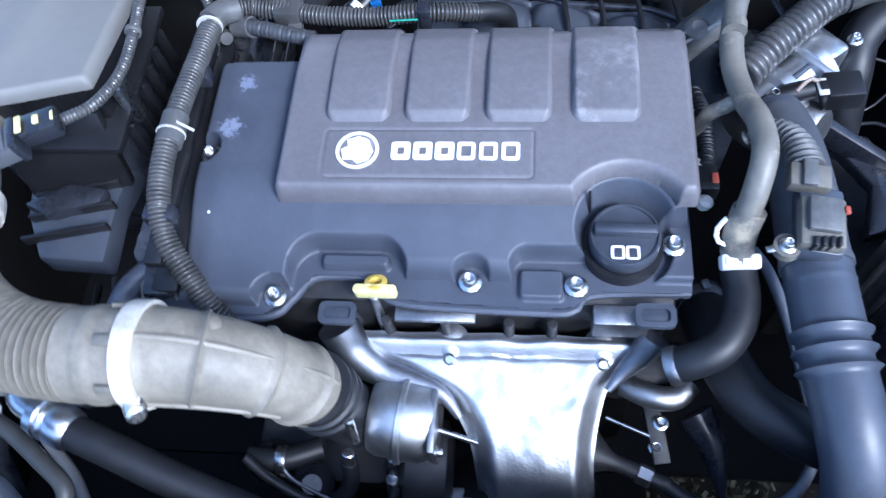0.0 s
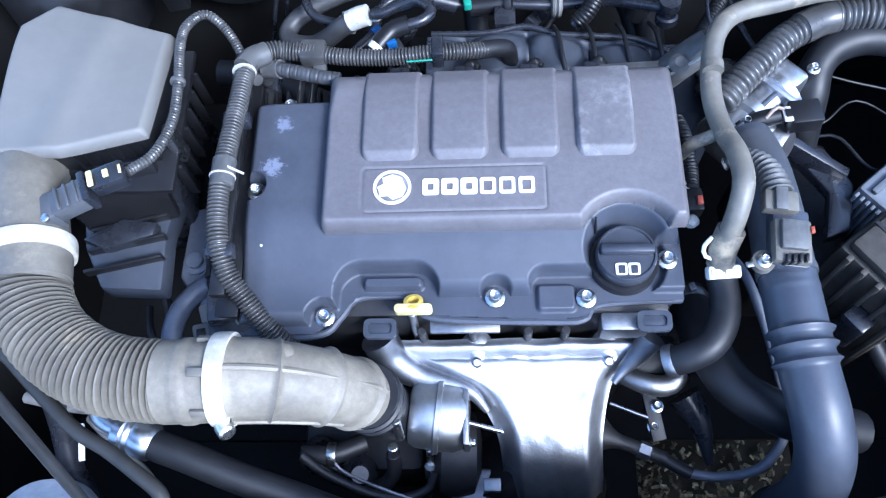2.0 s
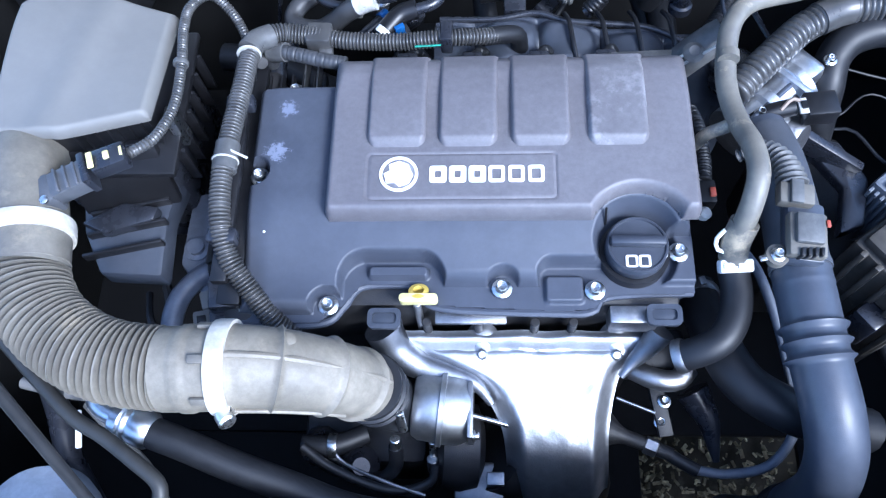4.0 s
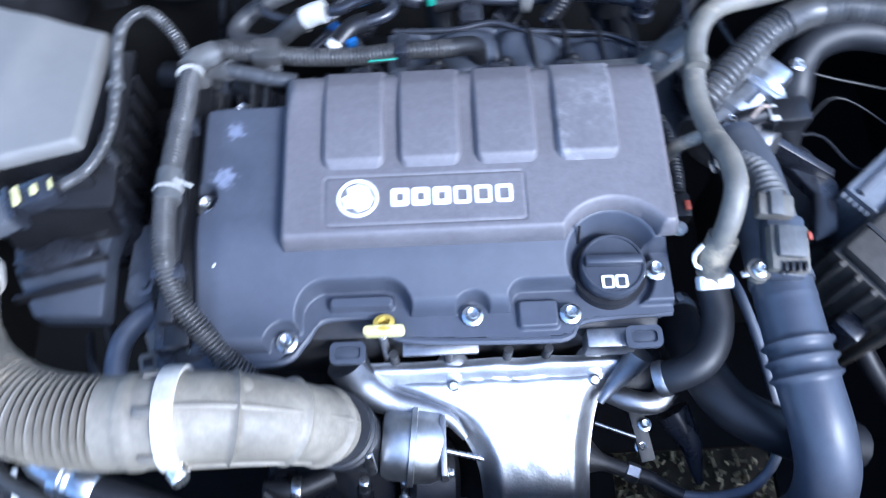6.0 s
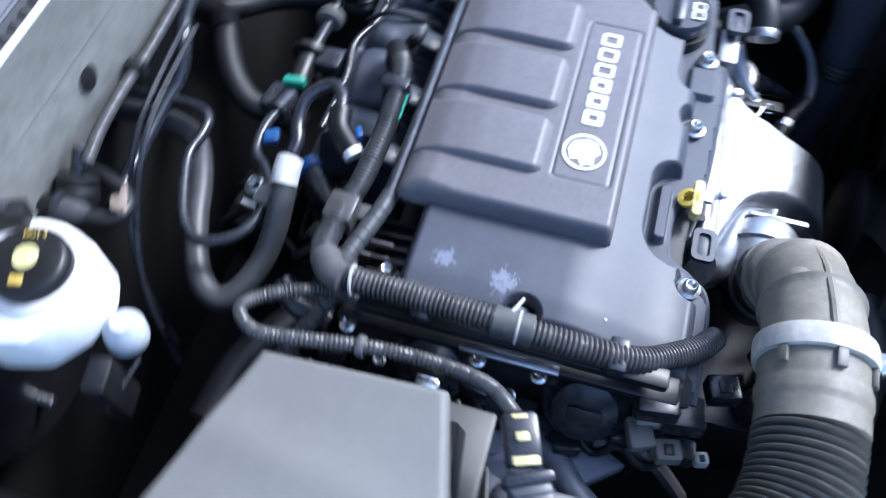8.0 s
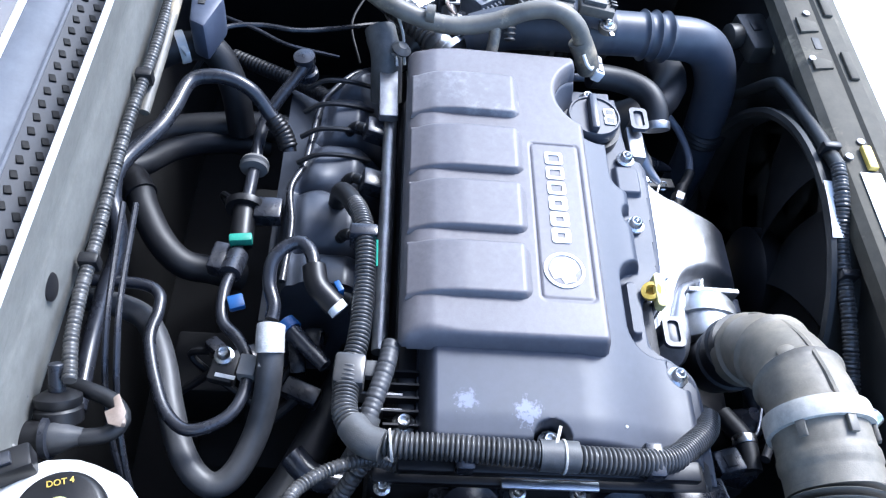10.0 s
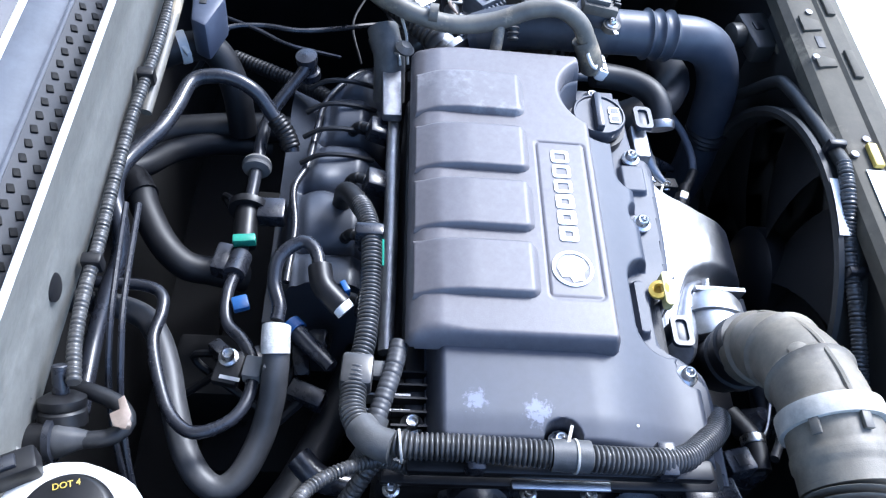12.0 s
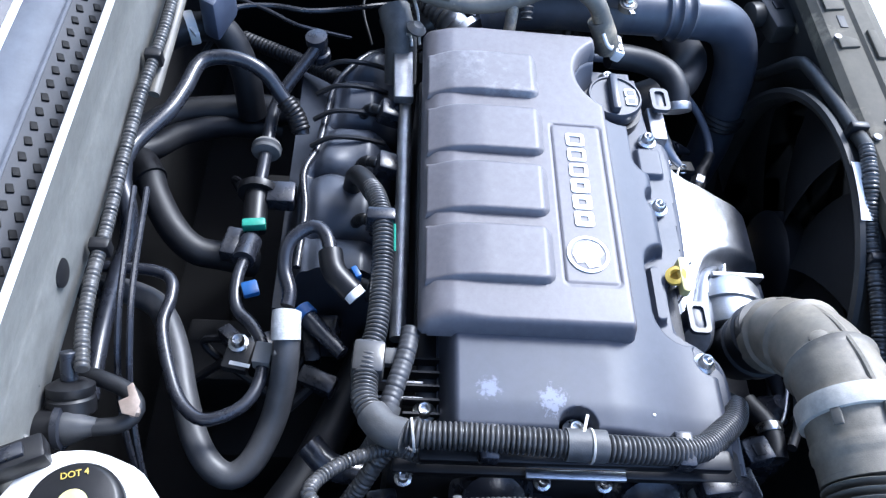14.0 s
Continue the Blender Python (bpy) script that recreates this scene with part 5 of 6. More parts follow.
part("clamp_ear", block((0.236, 0.826, 0.836), (0.016, 0.006, 0.006), (0, 0, 40), 0.001), WHITE, up)
low = hose("transfer_hose", [(-0.07, 0.60, 0.68), (-0.14, 0.625, 0.68), (-0.22, 0.655, 0.69), (-0.29, 0.69, 0.70), (-0.36, 0.70, 0.70)], 0.02, RUBBER, "thick dark hose low beside the engine")
hose("spigot", [(-0.255, 0.60, 0.78), (-0.252, 0.632, 0.79), (-0.235, 0.652, 0.795)], 0.012, BLUEBLK, "short black spigot at the engine corner", "spigot")
hose("loom_branch", [(-0.30, 0.66, 0.70), (-0.30, 0.63, 0.78), (-0.28, 0.605, 0.825), (-0.262, 0.59, 0.845), (-0.25, 0.575, 0.855)], ribbed(0.0075, 0.0016, 0.0045), LOOM, "grey ribbed loom branch", "wiring", 12, 0.0013)
stand = thing("bolt_bracket", (-0.135, 0.735, 0.70), "dark bracket with a pale bolt behind the engine", "bracket")
part("plate", block((-0.138, 0.730, 0.765), (0.034, 0.026, 0.012), (0, 0, -10), 0.003), DARKMET, stand)
bolt(stand, (-0.128, 0.731, 0.771), 0.008)
part("print", block((-0.15, 0.727, 0.7716), (0.004, 0.02, 0.0008), (0, 0, -10), 0), LABEL, stand)
gear = thing("gear_housing", (0.0, 0.74, 0.35), "gearbox and subframe castings below the hoses, near-black for shade", "casting")
# Castings blackened to read as unlit depth under the hoses.
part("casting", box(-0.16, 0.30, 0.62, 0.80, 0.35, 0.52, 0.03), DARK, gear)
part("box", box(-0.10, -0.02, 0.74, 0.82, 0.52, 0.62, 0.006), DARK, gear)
plugs = thing("sensor_plug", (-0.10, 0.66, 0.80), "dark sensor plug with a blue seal", "plug")
part("body", tube([(-0.115, 0.668, 0.815), (-0.135, 0.648, 0.815), (-0.155, 0.628, 0.815)], lambda s, w: 0.010 - 0.003 * s / w, 14), BLUEBLK, plugs)
part("seal", tube([(-0.112, 0.671, 0.815), (-0.120, 0.663, 0.815)], 0.0115, 14, 0.004), BLUE, plugs, "blue ring seal")

# ---- brake fluid reservoir ----
res = thing("brake_fluid_reservoir", (-0.345, 0.78, 0.86), "white plastic brake fluid reservoir with a black cap", "reservoir")
part("tank", plate([(-0.395, 0.85), (-0.402, 0.80), (-0.392, 0.765), (-0.365, 0.745), (-0.328, 0.740), (-0.304, 0.752), (-0.290, 0.788), (-0.291, 0.812), (-0.304, 0.832), (-0.338, 0.850)], 0.875, 0.932, 0.010), WHITE, res)
part("neck", turned([(0.036, 0), (0.036, 0.012)], (-0.338, 0.786, 0.928), (0, 0, 1), 32), WHITE, res)
rcap = part("cap", turned([(0.0298, 0), (0.0308, 0.004), (0.0308, 0.020), (0.0288, 0.0245), (0.026, 0.026), (0, 0.026)], (-0.338, 0.785, 0.928), (0, 0, 1), 40), BLACK, res, "black ribbed screw cap")
part("disc", turned([(0.0095, 0), (0.0095, 0.0008), (0, 0.0008)], (-0.336, 0.785, 0.9542), (0, 0, 1), 24), PALEYEL, rcap, "pale yellow printed disc")
lettering("DOT 4", 0.006, (-0.317, 0.788, 0.9543), (0, 0, -75), YELLOW, rcap)
part("print", block((-0.355, 0.782, 0.9545), (0.006, 0.010, 0.0008), (0, 0, 12), 0), YELLOW, rcap)
part("float_cup", turned([(0.011, 0), (0.0175, 0.012), (0.017, 0.028), (0.009, 0.040), (0, 0.040)], (-0.348, 0.732, 0.852), (0.1, -0.1, 1), 24), PALE, res, "pale translucent side cup")
part("bracket", block((-0.385, 0.735, 0.84), (0.03, 0.02, 0.07), (0, 0, 10), 0.003), BLACK, res)
part("yellow_flag", block((-0.372, 0.826, 0.943), (0.030, 0.018, 0.008), (0, 0, 35), 0.003), YELLOW, res, "yellow plastic corner")
part("wire", tube([(-0.36, 0.715, 0.86), (-0.40, 0.735, 0.83)], 0.0015, 6), STEEL, res)
pump = thing("vacuum_valve", (-0.265, 0.85, 0.83), "black round vacuum valve with a pale cone nozzle", "valve")
part("drum", turned([(0.015, 0), (0.0185, 0.003), (0.0185, 0.014), (0.0165, 0.016), (0.0180, 0.018), (0.0180, 0.024), (0.011, 0.028), (0, 0.028)], (-0.244, 0.832, 0.868), (0.75, 0.05, 0.65), 36), BLACK, pump)
part("spout", rod((-0.224, 0.834, 0.886), (-0.206, 0.835, 0.902), 0.0065), BLUEBLK, pump)
part("barrel", tube([(-0.260, 0.872, 0.870), (-0.2585, 0.850, 0.873), (-0.2570, 0.833, 0.875)], 0.0145, 20), BLACK, pump)
part("ring", turned([(0.0145, 0), (0.0175, 0.001), (0.0175, 0.006), (0.0145, 0.007)], (-0.2572, 0.838, 0.875), (0.05, -1, 0.05), 28), BLUEBLK, pump)
part("cone", turned([(0.0140, 0), (0.0140, 0.004), (0.0085, 0.016), (0.0065, 0.024), (0, 0.024)], (-0.2570, 0.832, 0.875), (0.05, -1, 0.05), 24), WORNRUB, pump, "grey cone nozzle")
part("outlet", tube([(-0.257, 0.811, 0.876), (-0.2525, 0.791, 0.875), (-0.240, 0.782, 0.875), (-0.224, 0.794, 0.873), (-0.213, 0.819, 0.87), (-0.20, 0.845, 0.85)], 0.0068, 14), RUBBER, pump)
part("wire_bail", tube([(-0.232, 0.852, 0.896), (-0.250, 0.862, 0.898), (-0.268, 0.858, 0.896), (-0.276, 0.842, 0.892)], 0.0020, 8), LID, pump)
lead = thing("level_sensor_plug", (-0.307, 0.826, 0.90), "black plug and ribbed lead beside the brake reservoir", "plug")
part("plug", block((-0.304, 0.836, 0.936), (0.020, 0.044, 0.018), (0, 10, 25), 0.003), BLACK, lead)
part("latch", block((-0.303, 0.838, 0.946), (0.010, 0.022, 0.004), (0, 10, 25), 0.001), BLUEBLK, lead)
part("lead", tube([(-0.310, 0.856, 0.930), (-0.302, 0.872, 0.920), (-0.290, 0.886, 0.905), (-0.28, 0.91, 0.89)], ribbed(0.006, 0.0014, 0.004), 10, 0.0012), LOOM, lead)
tagc = thing("torn_tag", (-0.240, 0.782, 0.87), "torn pale copper-coloured tag hanging on a hose", "tag")
part("scrap", plate([(-0.252, 0.778), (-0.240, 0.776), (-0.224, 0.785), (-0.228, 0.789), (-0.236, 0.786), (-0.240, 0.793), (-0.250, 0.788)], 0.889, 0.8905, 0.001), COPPER, tagc)
part("scrap", block((-0.245, 0.782, 0.880), (0.008, 0.009, 0.010), (20, 10, 15), 0.003), COPPER, tagc)
for k in range(2):
    y = 0.80 + 0.012 * k
    hose("brake_line", [(-0.30 + 0.02 * k, y - 0.03, 0.66), (-0.27 + 0.015 * k, y - 0.01, 0.76), (-0.22 + 0.01 * k, y, 0.83), (-0.17 + 0.012 * k, y + 0.004, 0.868), (-0.12 + 0.02 * k, y + 0.010, 0.875), (-0.02, min(0.835, y + 0.02), 0.87)], 0.003, BLUEBLK, "thin bent brake line beside the firewall", "brake line", 8, 0.01)
servo = thing("brake_servo", (-0.40, 0.88, 0.70), "black round brake servo at the firewall", "brake servo")
part("drum", turned([(0.05, 0), (0.11, 0.012), (0.115, 0.05), (0.10, 0.07), (0.05, 0.08)], (-0.36, 0.93, 0.76), (0, -1, 0), 36), BLACK, servo)
part("crimp_band", turned([(0.1155, 0), (0.119, 0.002), (0.119, 0.009), (0.1155, 0.011)], (-0.36, 0.905, 0.76), (0, -1, 0), 40), BLUEBLK, servo, "glossy crimped seam")
for a in (40, 220):
    part("stud", rod((-0.36 + 0.04 * math.cos(radians(a)), 0.852, 0.76 + 0.04 * math.sin(radians(a))), (-0.36 + 0.04 * math.cos(radians(a)), 0.835, 0.76 + 0.04 * math.sin(radians(a))), 0.005), STEEL, servo)
strut = thing("strut_top", (-0.575, 0.825, 0.70), "dark strut tower top with a bright ring", "strut tower")
part("dome", turned([(0.10, 0), (0.095, 0.10), (0.075, 0.13), (0.06, 0.135), (0.03, 0.145), (0, 0.145)], (-0.575, 0.825, 0.70), (0, 0, 1), 36), BLACK, strut)
part("ring", turned([(0.066, 0), (0.069, 0.0), (0.069, 0.003), (0.066, 0.003), (0.066, 0)], (-0.575, 0.825, 0.834), (0, 0, 1), 36), STEEL, strut)

# woven cover lying beside the air filter box
cloth = thing("woven_cover", (-0.60, 0.62, 0.66), "cream woven cloth with dark diagonal threads and a red edge", "cloth")


def cloth_z(x, y):
    return 0.742 + 0.05 * (-0.55 - x) + 0.006 * math.sin(x * 60 + y * 25)


part("sheet", relief(-0.618, -0.503, 0.52, 0.745, 40, 60, cloth_z, lambda x, y: y < 0.725 - 0.33 * (x + 0.595), 0.725), CLOTH, cloth)
for k in range(5):
    y = 0.53 + 0.036 * k
    part("thread", tube([(-0.615, y + 0.022, cloth_z(-0.615, y + 0.022) + 0.001), (-0.56, y + 0.011, cloth_z(-0.56, y + 0.011) + 0.001), (-0.506, y, cloth_z(-0.506, y) + 0.001)], 0.0016, 6, 0.02), INK, cloth)
for k in range(4):
    x = -0.610 + 0.028 * k
    part("thread", tube([(x, 0.53, cloth_z(x, 0.53) + 0.001), (x + 0.008, 0.60, cloth_z(x + 0.008, 0.60) + 0.001), (x + 0.008, 0.69, cloth_z(x + 0.008, 0.69) + 0.001)], 0.0014, 6, 0.02), INK, cloth)
part("edge", tube([(-0.618, 0.733, 0.750), (-0.595, 0.725, 0.748), (-0.529, 0.703, 0.744), (-0.503, 0.695, 0.742)], 0.010, 10, 0.02), RED, cloth, "faded red bound edge")

# engine mount
mount = thing("engine_mount", (-0.32, 0.38, 0.62), "satin black cast engine mount with bolts", "engine mount")
part("plate", plate([(-0.355, 0.46), (-0.30, 0.475), (-0.27, 0.44), (-0.275, 0.36), (-0.30, 0.30), (-0.325, 0.33), (-0.358, 0.37)], 0.725, 0.745, 0.006), MOUNT, mount)
part("arm", tube([(-0.300, 0.385, 0.742), (-0.317, 0.362, 0.745), (-0.336, 0.345, 0.747), (-0.350, 0.325, 0.747), (-0.357, 0.298, 0.742), (-0.358, 0.262, 0.725)], 0.0125, 14), MOUNT, mount)
part("leg", box(-0.345, -0.29, 0.36, 0.45, 0.60, 0.73, 0.01), DARKMET, mount)
for x, y in ((-0.338, 0.388), (-0.318, 0.425), (-0.315, 0.455)):
    part("washer", turned([(0.016, 0), (0.016, 0.003), (0.010, 0.004), (0.010, 0.010), (0, 0.010)], (x, y, 0.745), (0, 0, 1), 20), MOUNT, mount)

# ---- right-hand side: charge pipe, coolant hoses, throttle, battery ----
charge = thing("charge_pipe", (0.32, 0.26, 0.62), "satin black plastic turbo charge pipe with a ribbed joint", "charge pipe")


def charge_r(s, w):
    k = sum(0.0050 * math.exp(-((s - b) / 0.0026) ** 2) for b in (0.234, 0.249, 0.264))
    return 0.0265 + 0.002 * ease(0.05, 0.2, s) + k + 0.0006 * math.exp(-((s - 0.19) / 0.002) ** 2)


part("pipe", tube([(0.311, 0.49, 0.830), (0.317, 0.44, 0.845), (0.319, 0.39, 0.850), (0.320, 0.34, 0.850), (0.323, 0.28, 0.849), (0.327, 0.225, 0.846), (0.334, 0.18, 0.837), (0.343, 0.145, 0.807), (0.346, 0.118, 0.755), (0.341, 0.107, 0.69), (0.331, 0.10, 0.60), (0.316, 0.11, 0.5)], charge_r, 36, 0.0022), CHARGE, charge)
part("upper_sleeve", tube([(0.312, 0.48, 0.833), (0.317, 0.44, 0.845), (0.319, 0.39, 0.850), (0.320, 0.34, 0.850), (0.321, 0.318, 0.850)], lambda s, w: 0.0278 + 0.0012 * ease(0.03, 0.15, s) + 0.0012 * ease(w - 0.012, w - 0.006, s), 32, 0.003), DUSTCHARGE, charge, "dusty upper length of the pipe")
part("lower_cuff", turned([(0.030, 0), (0.032, 0.004), (0.030, 0.008), (0.033, 0.012), (0.030, 0.016), (0.033, 0.02), (0.030, 0.024)], (0.336, 0.102, 0.655), (0.05, 0.0, 1), 36), RUBBER, charge)
part("saddle", block((0.315, 0.343, 0.882), (0.038, 0.062, 0.022), (4, 4, -6), 0.006), CHARGE, charge)
psen = part("pressure_sensor", block((0.312, 0.335, 0.897), (0.036, 0.044, 0.014), (4, 4, -6), 0.003), BROWNBOX, charge, "dusty grey pressure sensor")
part("lid", block((0.313, 0.339, 0.906), (0.026, 0.030, 0.008), (4, 4, -6), 0.002), TAPE, psen)
for k in range(4):
    part("rib", block((0.303 + 0.006 * k, 0.316, 0.900), (0.003, 0.008, 0.014), (4, 4, -6), 0.0005), BLACK, psen)
part("ear", turned([(0.011, 0), (0.011, 0.008), (0, 0.008)], (0.287, 0.320, 0.880), (0, 0, 1), 18), BROWNBOX, psen)
part("tab", block((0.278, 0.318, 0.886), (0.016, 0.006, 0.003), (0, 0, 12), 0.001), STEEL, psen)
bolt(psen, (0.287, 0.320, 0.887), 0.006)
part("plug", block((0.307, 0.377, 0.899), (0.034, 0.022, 0.016), (4, 4, -6), 0.003), BROWNBOX, psen, "dusty grey plug")
part("latch", block((0.306, 0.377, 0.909), (0.012, 0.024, 0.005), (4, 4, -6), 0.001), TAPE, psen)
part("red_mark", block((0.332, 0.345, 0.903), (0.004, 0.007, 0.004), (0, 0, 0), 0.001), RED, psen)
part("boot", tube([(0.307, 0.388, 0.898), (0.306, 0.402, 0.897), (0.303, 0.417, 0.894), (0.297, 0.431, 0.888), (0.287, 0.440, 0.880), (0.27, 0.44, 0.865)], lambda s, w: 0.0145 - 0.009 * s / w + 0.0016 * math.sin(s * 1000), 16, 0.0013), TAPE, psen, "grey ribbed cable boot")
feed = thing("coolant_bleed_hose", (0.27, 0.45, 0.81), "grimy pale grey coolant hose with a white clip", "hose")
part("hose", tube([(0.46, 0.655, 0.88), (0.40, 0.645, 0.888), (0.345, 0.628, 0.893), (0.298, 0.612, 0.898), (0.273, 0.585, 0.90), (0.264, 0.55, 0.892), (0.261, 0.51, 0.888), (0.264, 0.465, 0.896), (0.270, 0.425, 0.912), (0.270, 0.392, 0.916), (0.264, 0.366, 0.902), (0.259, 0.350, 0.876)], 0.0110, 18), GREYHOSE, feed)
part("cuff", tube([(0.2625, 0.357, 0.882), (0.258, 0.345, 0.862), (0.259, 0.336, 0.842)], 0.0145, 18), GREYHOSE, feed)
part("spring_clip", tube([(0.245, 0.352, 0.875), (0.238, 0.346, 0.866), (0.240, 0.338, 0.858), (0.252, 0.335, 0.856)], 0.0022, 8), WHITE, feed, "pale wire spring clip")
part("white_clip", block((0.2605, 0.3265, 0.842), (0.034, 0.014, 0.016), (20, 0, 3), 0.003), WHITE, feed, "white quick-fit clip")
for x in (0.252, 0.266):
    part("clip_slot", block((x, 0.3235, 0.8498), (0.010, 0.006, 0.003), (20, 0, 3), 0), CAST, feed)
part("tape", tube([(0.2635, 0.545, 0.90), (0.2625, 0.535, 0.90)], 0.0112, 16, 0.004), GREYHOSE, feed, "worn joint")
part("lower_hose", tube([(0.262, 0.330, 0.828), (0.264, 0.305, 0.825), (0.259, 0.278, 0.824), (0.245, 0.256, 0.822), (0.226, 0.246, 0.815), (0.204, 0.243, 0.800)], 0.0160, 20), RUBBER, feed, "black rubber lower hose")
part("end_clamp", hoop((0.207, 0.2435, 0.802), (1, 0.1, 0.6), 0.0162, 0.010, 0.0018, 28), CAST, feed, "dull silver hose clamp")
part("branch", tube([(0.262, 0.462, 0.895), (0.252, 0.462, 0.885), (0.240, 0.464, 0.87), (0.232, 0.466, 0.84)], 0.007, 12), GREYHOSE, feed)
part("print", block((0.2745, 0.300, 0.8205), (0.003, 0.024, 0.0008), (40, 30, 5), 0), LABEL, feed)
radh = hose("radiator_hose", [(0.246, 0.340, 0.735), (0.250, 0.305, 0.750), (0.258, 0.262, 0.765), (0.276, 0.224, 0.772), (0.305, 0.202, 0.772), (0.345, 0.188, 0.762), (0.41, 0.182, 0.735)], 0.0235, RUBBER, "thick black radiator hose passing under the charge pipe")
rclamp = part("clamp", hoop((0.247, 0.328, 0.740), (0.1, -1, 0.4), 0.0240, 0.011, 0.0015, 28), CAST, radh, "dull steel hose clamp")
part("clamp_ear", block((0.247, 0.338, 0.766), (0.008, 0.010, 0.010), (0, 0, 20), 0.002), CAST, rclamp)
plugr = thing("coil_plug", (0.235, 0.40, 0.83), "black plug with a red lock beside the engine cover", "plug")
part("plug", block((0.236, 0.405, 0.846), (0.022, 0.026, 0.02), (0, 0, 0), 0.002), BLACK, plugr)
part("red_lock", block((0.243, 0.403, 0.857), (0.006, 0.010, 0.004), (0, 0, 0), 0.001), RED, plugr, "red locking tab")
part("fitting", turned([(0.005, 0), (0.007, 0.004), (0.007, 0.010), (0.004, 0.013), (0, 0.013)], (0.232, 0.382, 0.842), (0.3, 0, 1), 14), IVORY, plugr, "pale round fitting")
part("fitting", turned([(0.005, 0), (0.006, 0.007), (0, 0.009)], (0.232, 0.424, 0.842), (0.3, 0, 1), 14), IVORY, plugr)
part("lead", tube([(0.238, 0.42, 0.846), (0.242, 0.45, 0.84), (0.24, 0.49, 0.84), (0.236, 0.52, 0.83)], ribbed(0.008, 0.0016, 0.0045), 12, 0.0013), RUBBER, plugr)
throttle = thing("throttle_body", (0.34, 0.53, 0.75), "cast alloy throttle body with dark plugs", "throttle body")
part("body", turned([(0.026, 0), (0.036, 0.003), (0.036, 0.012), (0.031, 0.016), (0.031, 0.036), (0.037, 0.040), (0.037, 0.052), (0.032, 0.056), (0.032, 0.082), (0.038, 0.085), (0.038, 0.096), (0.028, 0.098)], (0.288, 0.497, 0.806), (0.72, 0.66, 0.06), 36), ALU, throttle)
part("flange", moved(box(-0.005, 0.005, -0.040, 0.040, -0.040, 0.036, 0.006), pose(0.346, 0.550, 0.812, 0, 0, 42)), ALU, throttle, "square alloy mounting flange")
part("motor_boss", turned([(0.018, 0), (0.022, 0.004), (0.022, 0.028), (0.018, 0.034), (0, 0.034)], (0.338, 0.512, 0.800), (0.6, -0.55, 0.25), 24), CAST, throttle)
part("gear_case", block((0.366, 0.572, 0.826), (0.030, 0.044, 0.036), (0, 8, 42), 0.008), ALU, throttle)
part("strap", block((0.322, 0.520, 0.842), (0.07, 0.006, 0.005), (0, 0, 42), 0.002), LOBE, throttle)
part("plug", block((0.372, 0.512, 0.842), (0.036, 0.030, 0.024), (0, 0, 5), 0.003), BLACK, throttle)
part("plug_tag", block((0.351, 0.508, 0.853), (0.010, 0.019, 0.003), (0, 0, 5), 0.001), IVORY, throttle, "pale plug tag")
part("plug_tag_mark", block((0.352, 0.508, 0.8555), (0.006, 0.009, 0.0025), (0, 0, 5), 0), BLACK, throttle)
for k in range(4):
    part("fin", block((0.30 + 0.012 * k, 0.488 - 0.003 * k, 0.815), (0.005, 0.03, 0.022), (0, 0, 20), 0.001), BLACK, throttle)
part("purple_wire", tube([(0.352, 0.512, 0.852), (0.34, 0.515, 0.856), (0.328, 0.505, 0.85)], 0.0022, 8), COPPER, throttle, "thin reddish wire")
part("harness", tube([(0.345, 0.512, 0.845), (0.32, 0.508, 0.84), (0.30, 0.50, 0.83)], 0.010, 12), BLACK, throttle)
for x, y in ((0.310, 0.507), (0.395, 0.575)):
    bolt(throttle, (x, y, 0.84), 0.006)
part("lower_bracket", block((0.405, 0.50, 0.765), (0.09, 0.012, 0.03), (0, 20, -24), 0.003), BLUEBLK, throttle)
corr = hose("intake_conduit", [(0.283, 0.53, 0.845), (0.305, 0.553, 0.85), (0.33, 0.577, 0.852), (0.362, 0.607, 0.853), (0.388, 0.624, 0.853)], ribbed(0.0168, 0.0032, 0.0075), LOOM, "grey ribbed conduit over the throttle body", "conduit", 18, 0.0013)
part("cuff", tube([(0.384, 0.622, 0.853), (0.408, 0.634, 0.853), (0.424, 0.638, 0.853)], 0.019, 18), LOOM, corr)
part("second_tube", tube([(0.422, 0.638, 0.853), (0.46, 0.641, 0.852), (0.52, 0.63, 0.85), (0.60, 0.60, 0.84)], ribbed(0.0185, 0.003, 0.0075), 18, 0.0013), LOOM, corr)
hose("vent_hose", [(0.405, 0.53, 0.74), (0.403, 0.562, 0.80), (0.410, 0.594, 0.82), (0.436, 0.616, 0.83), (0.487, 0.622, 0.83), (0.58, 0.60, 0.82)], 0.02, RUBBER, "thick matt black vent hose")
random.seed(11)
for k in range(3):
    y = random.uniform(0.52, 0.75)
    hose("wire", [(0.36 + 0.02 * k, y, 0.72 + 0.01 * random.random()), (0.42 + 0.015 * k, y + random.uniform(-0.04, 0.02), 0.745), (0.50, y + random.uniform(-0.05, 0.05), 0.74), (0.62, y + random.uniform(-0.1, 0.05), 0.72)], random.uniform(0.0012, 0.0022), RUBBER, "thin loose wire behind the throttle body", "wire", 7, 0.012)
tray = thing("tray_bracket", (0.42, 0.42, 0.68), "dark folded tray bracket beside the battery", "bracket")
part("arm", plate([(0.375, 0.535), (0.43, 0.52), (0.455, 0.47), (0.44, 0.41), (0.41, 0.40), (0.425, 0.46), (0.40, 0.50), (0.375, 0.51)], 0.735, 0.755, 0.004), BLUEBLK, tray)
part("leg", box(0.36, 0.46, 0.38, 0.56, 0.52, 0.70, 0.01), DARKMET, tray)
bat = thing("battery_box", (0.53, 0.48, 0.60), "pale blue-grey ribbed battery box", "battery")
BT = pose(0.535, 0.468, 0, 0, 0, 39)
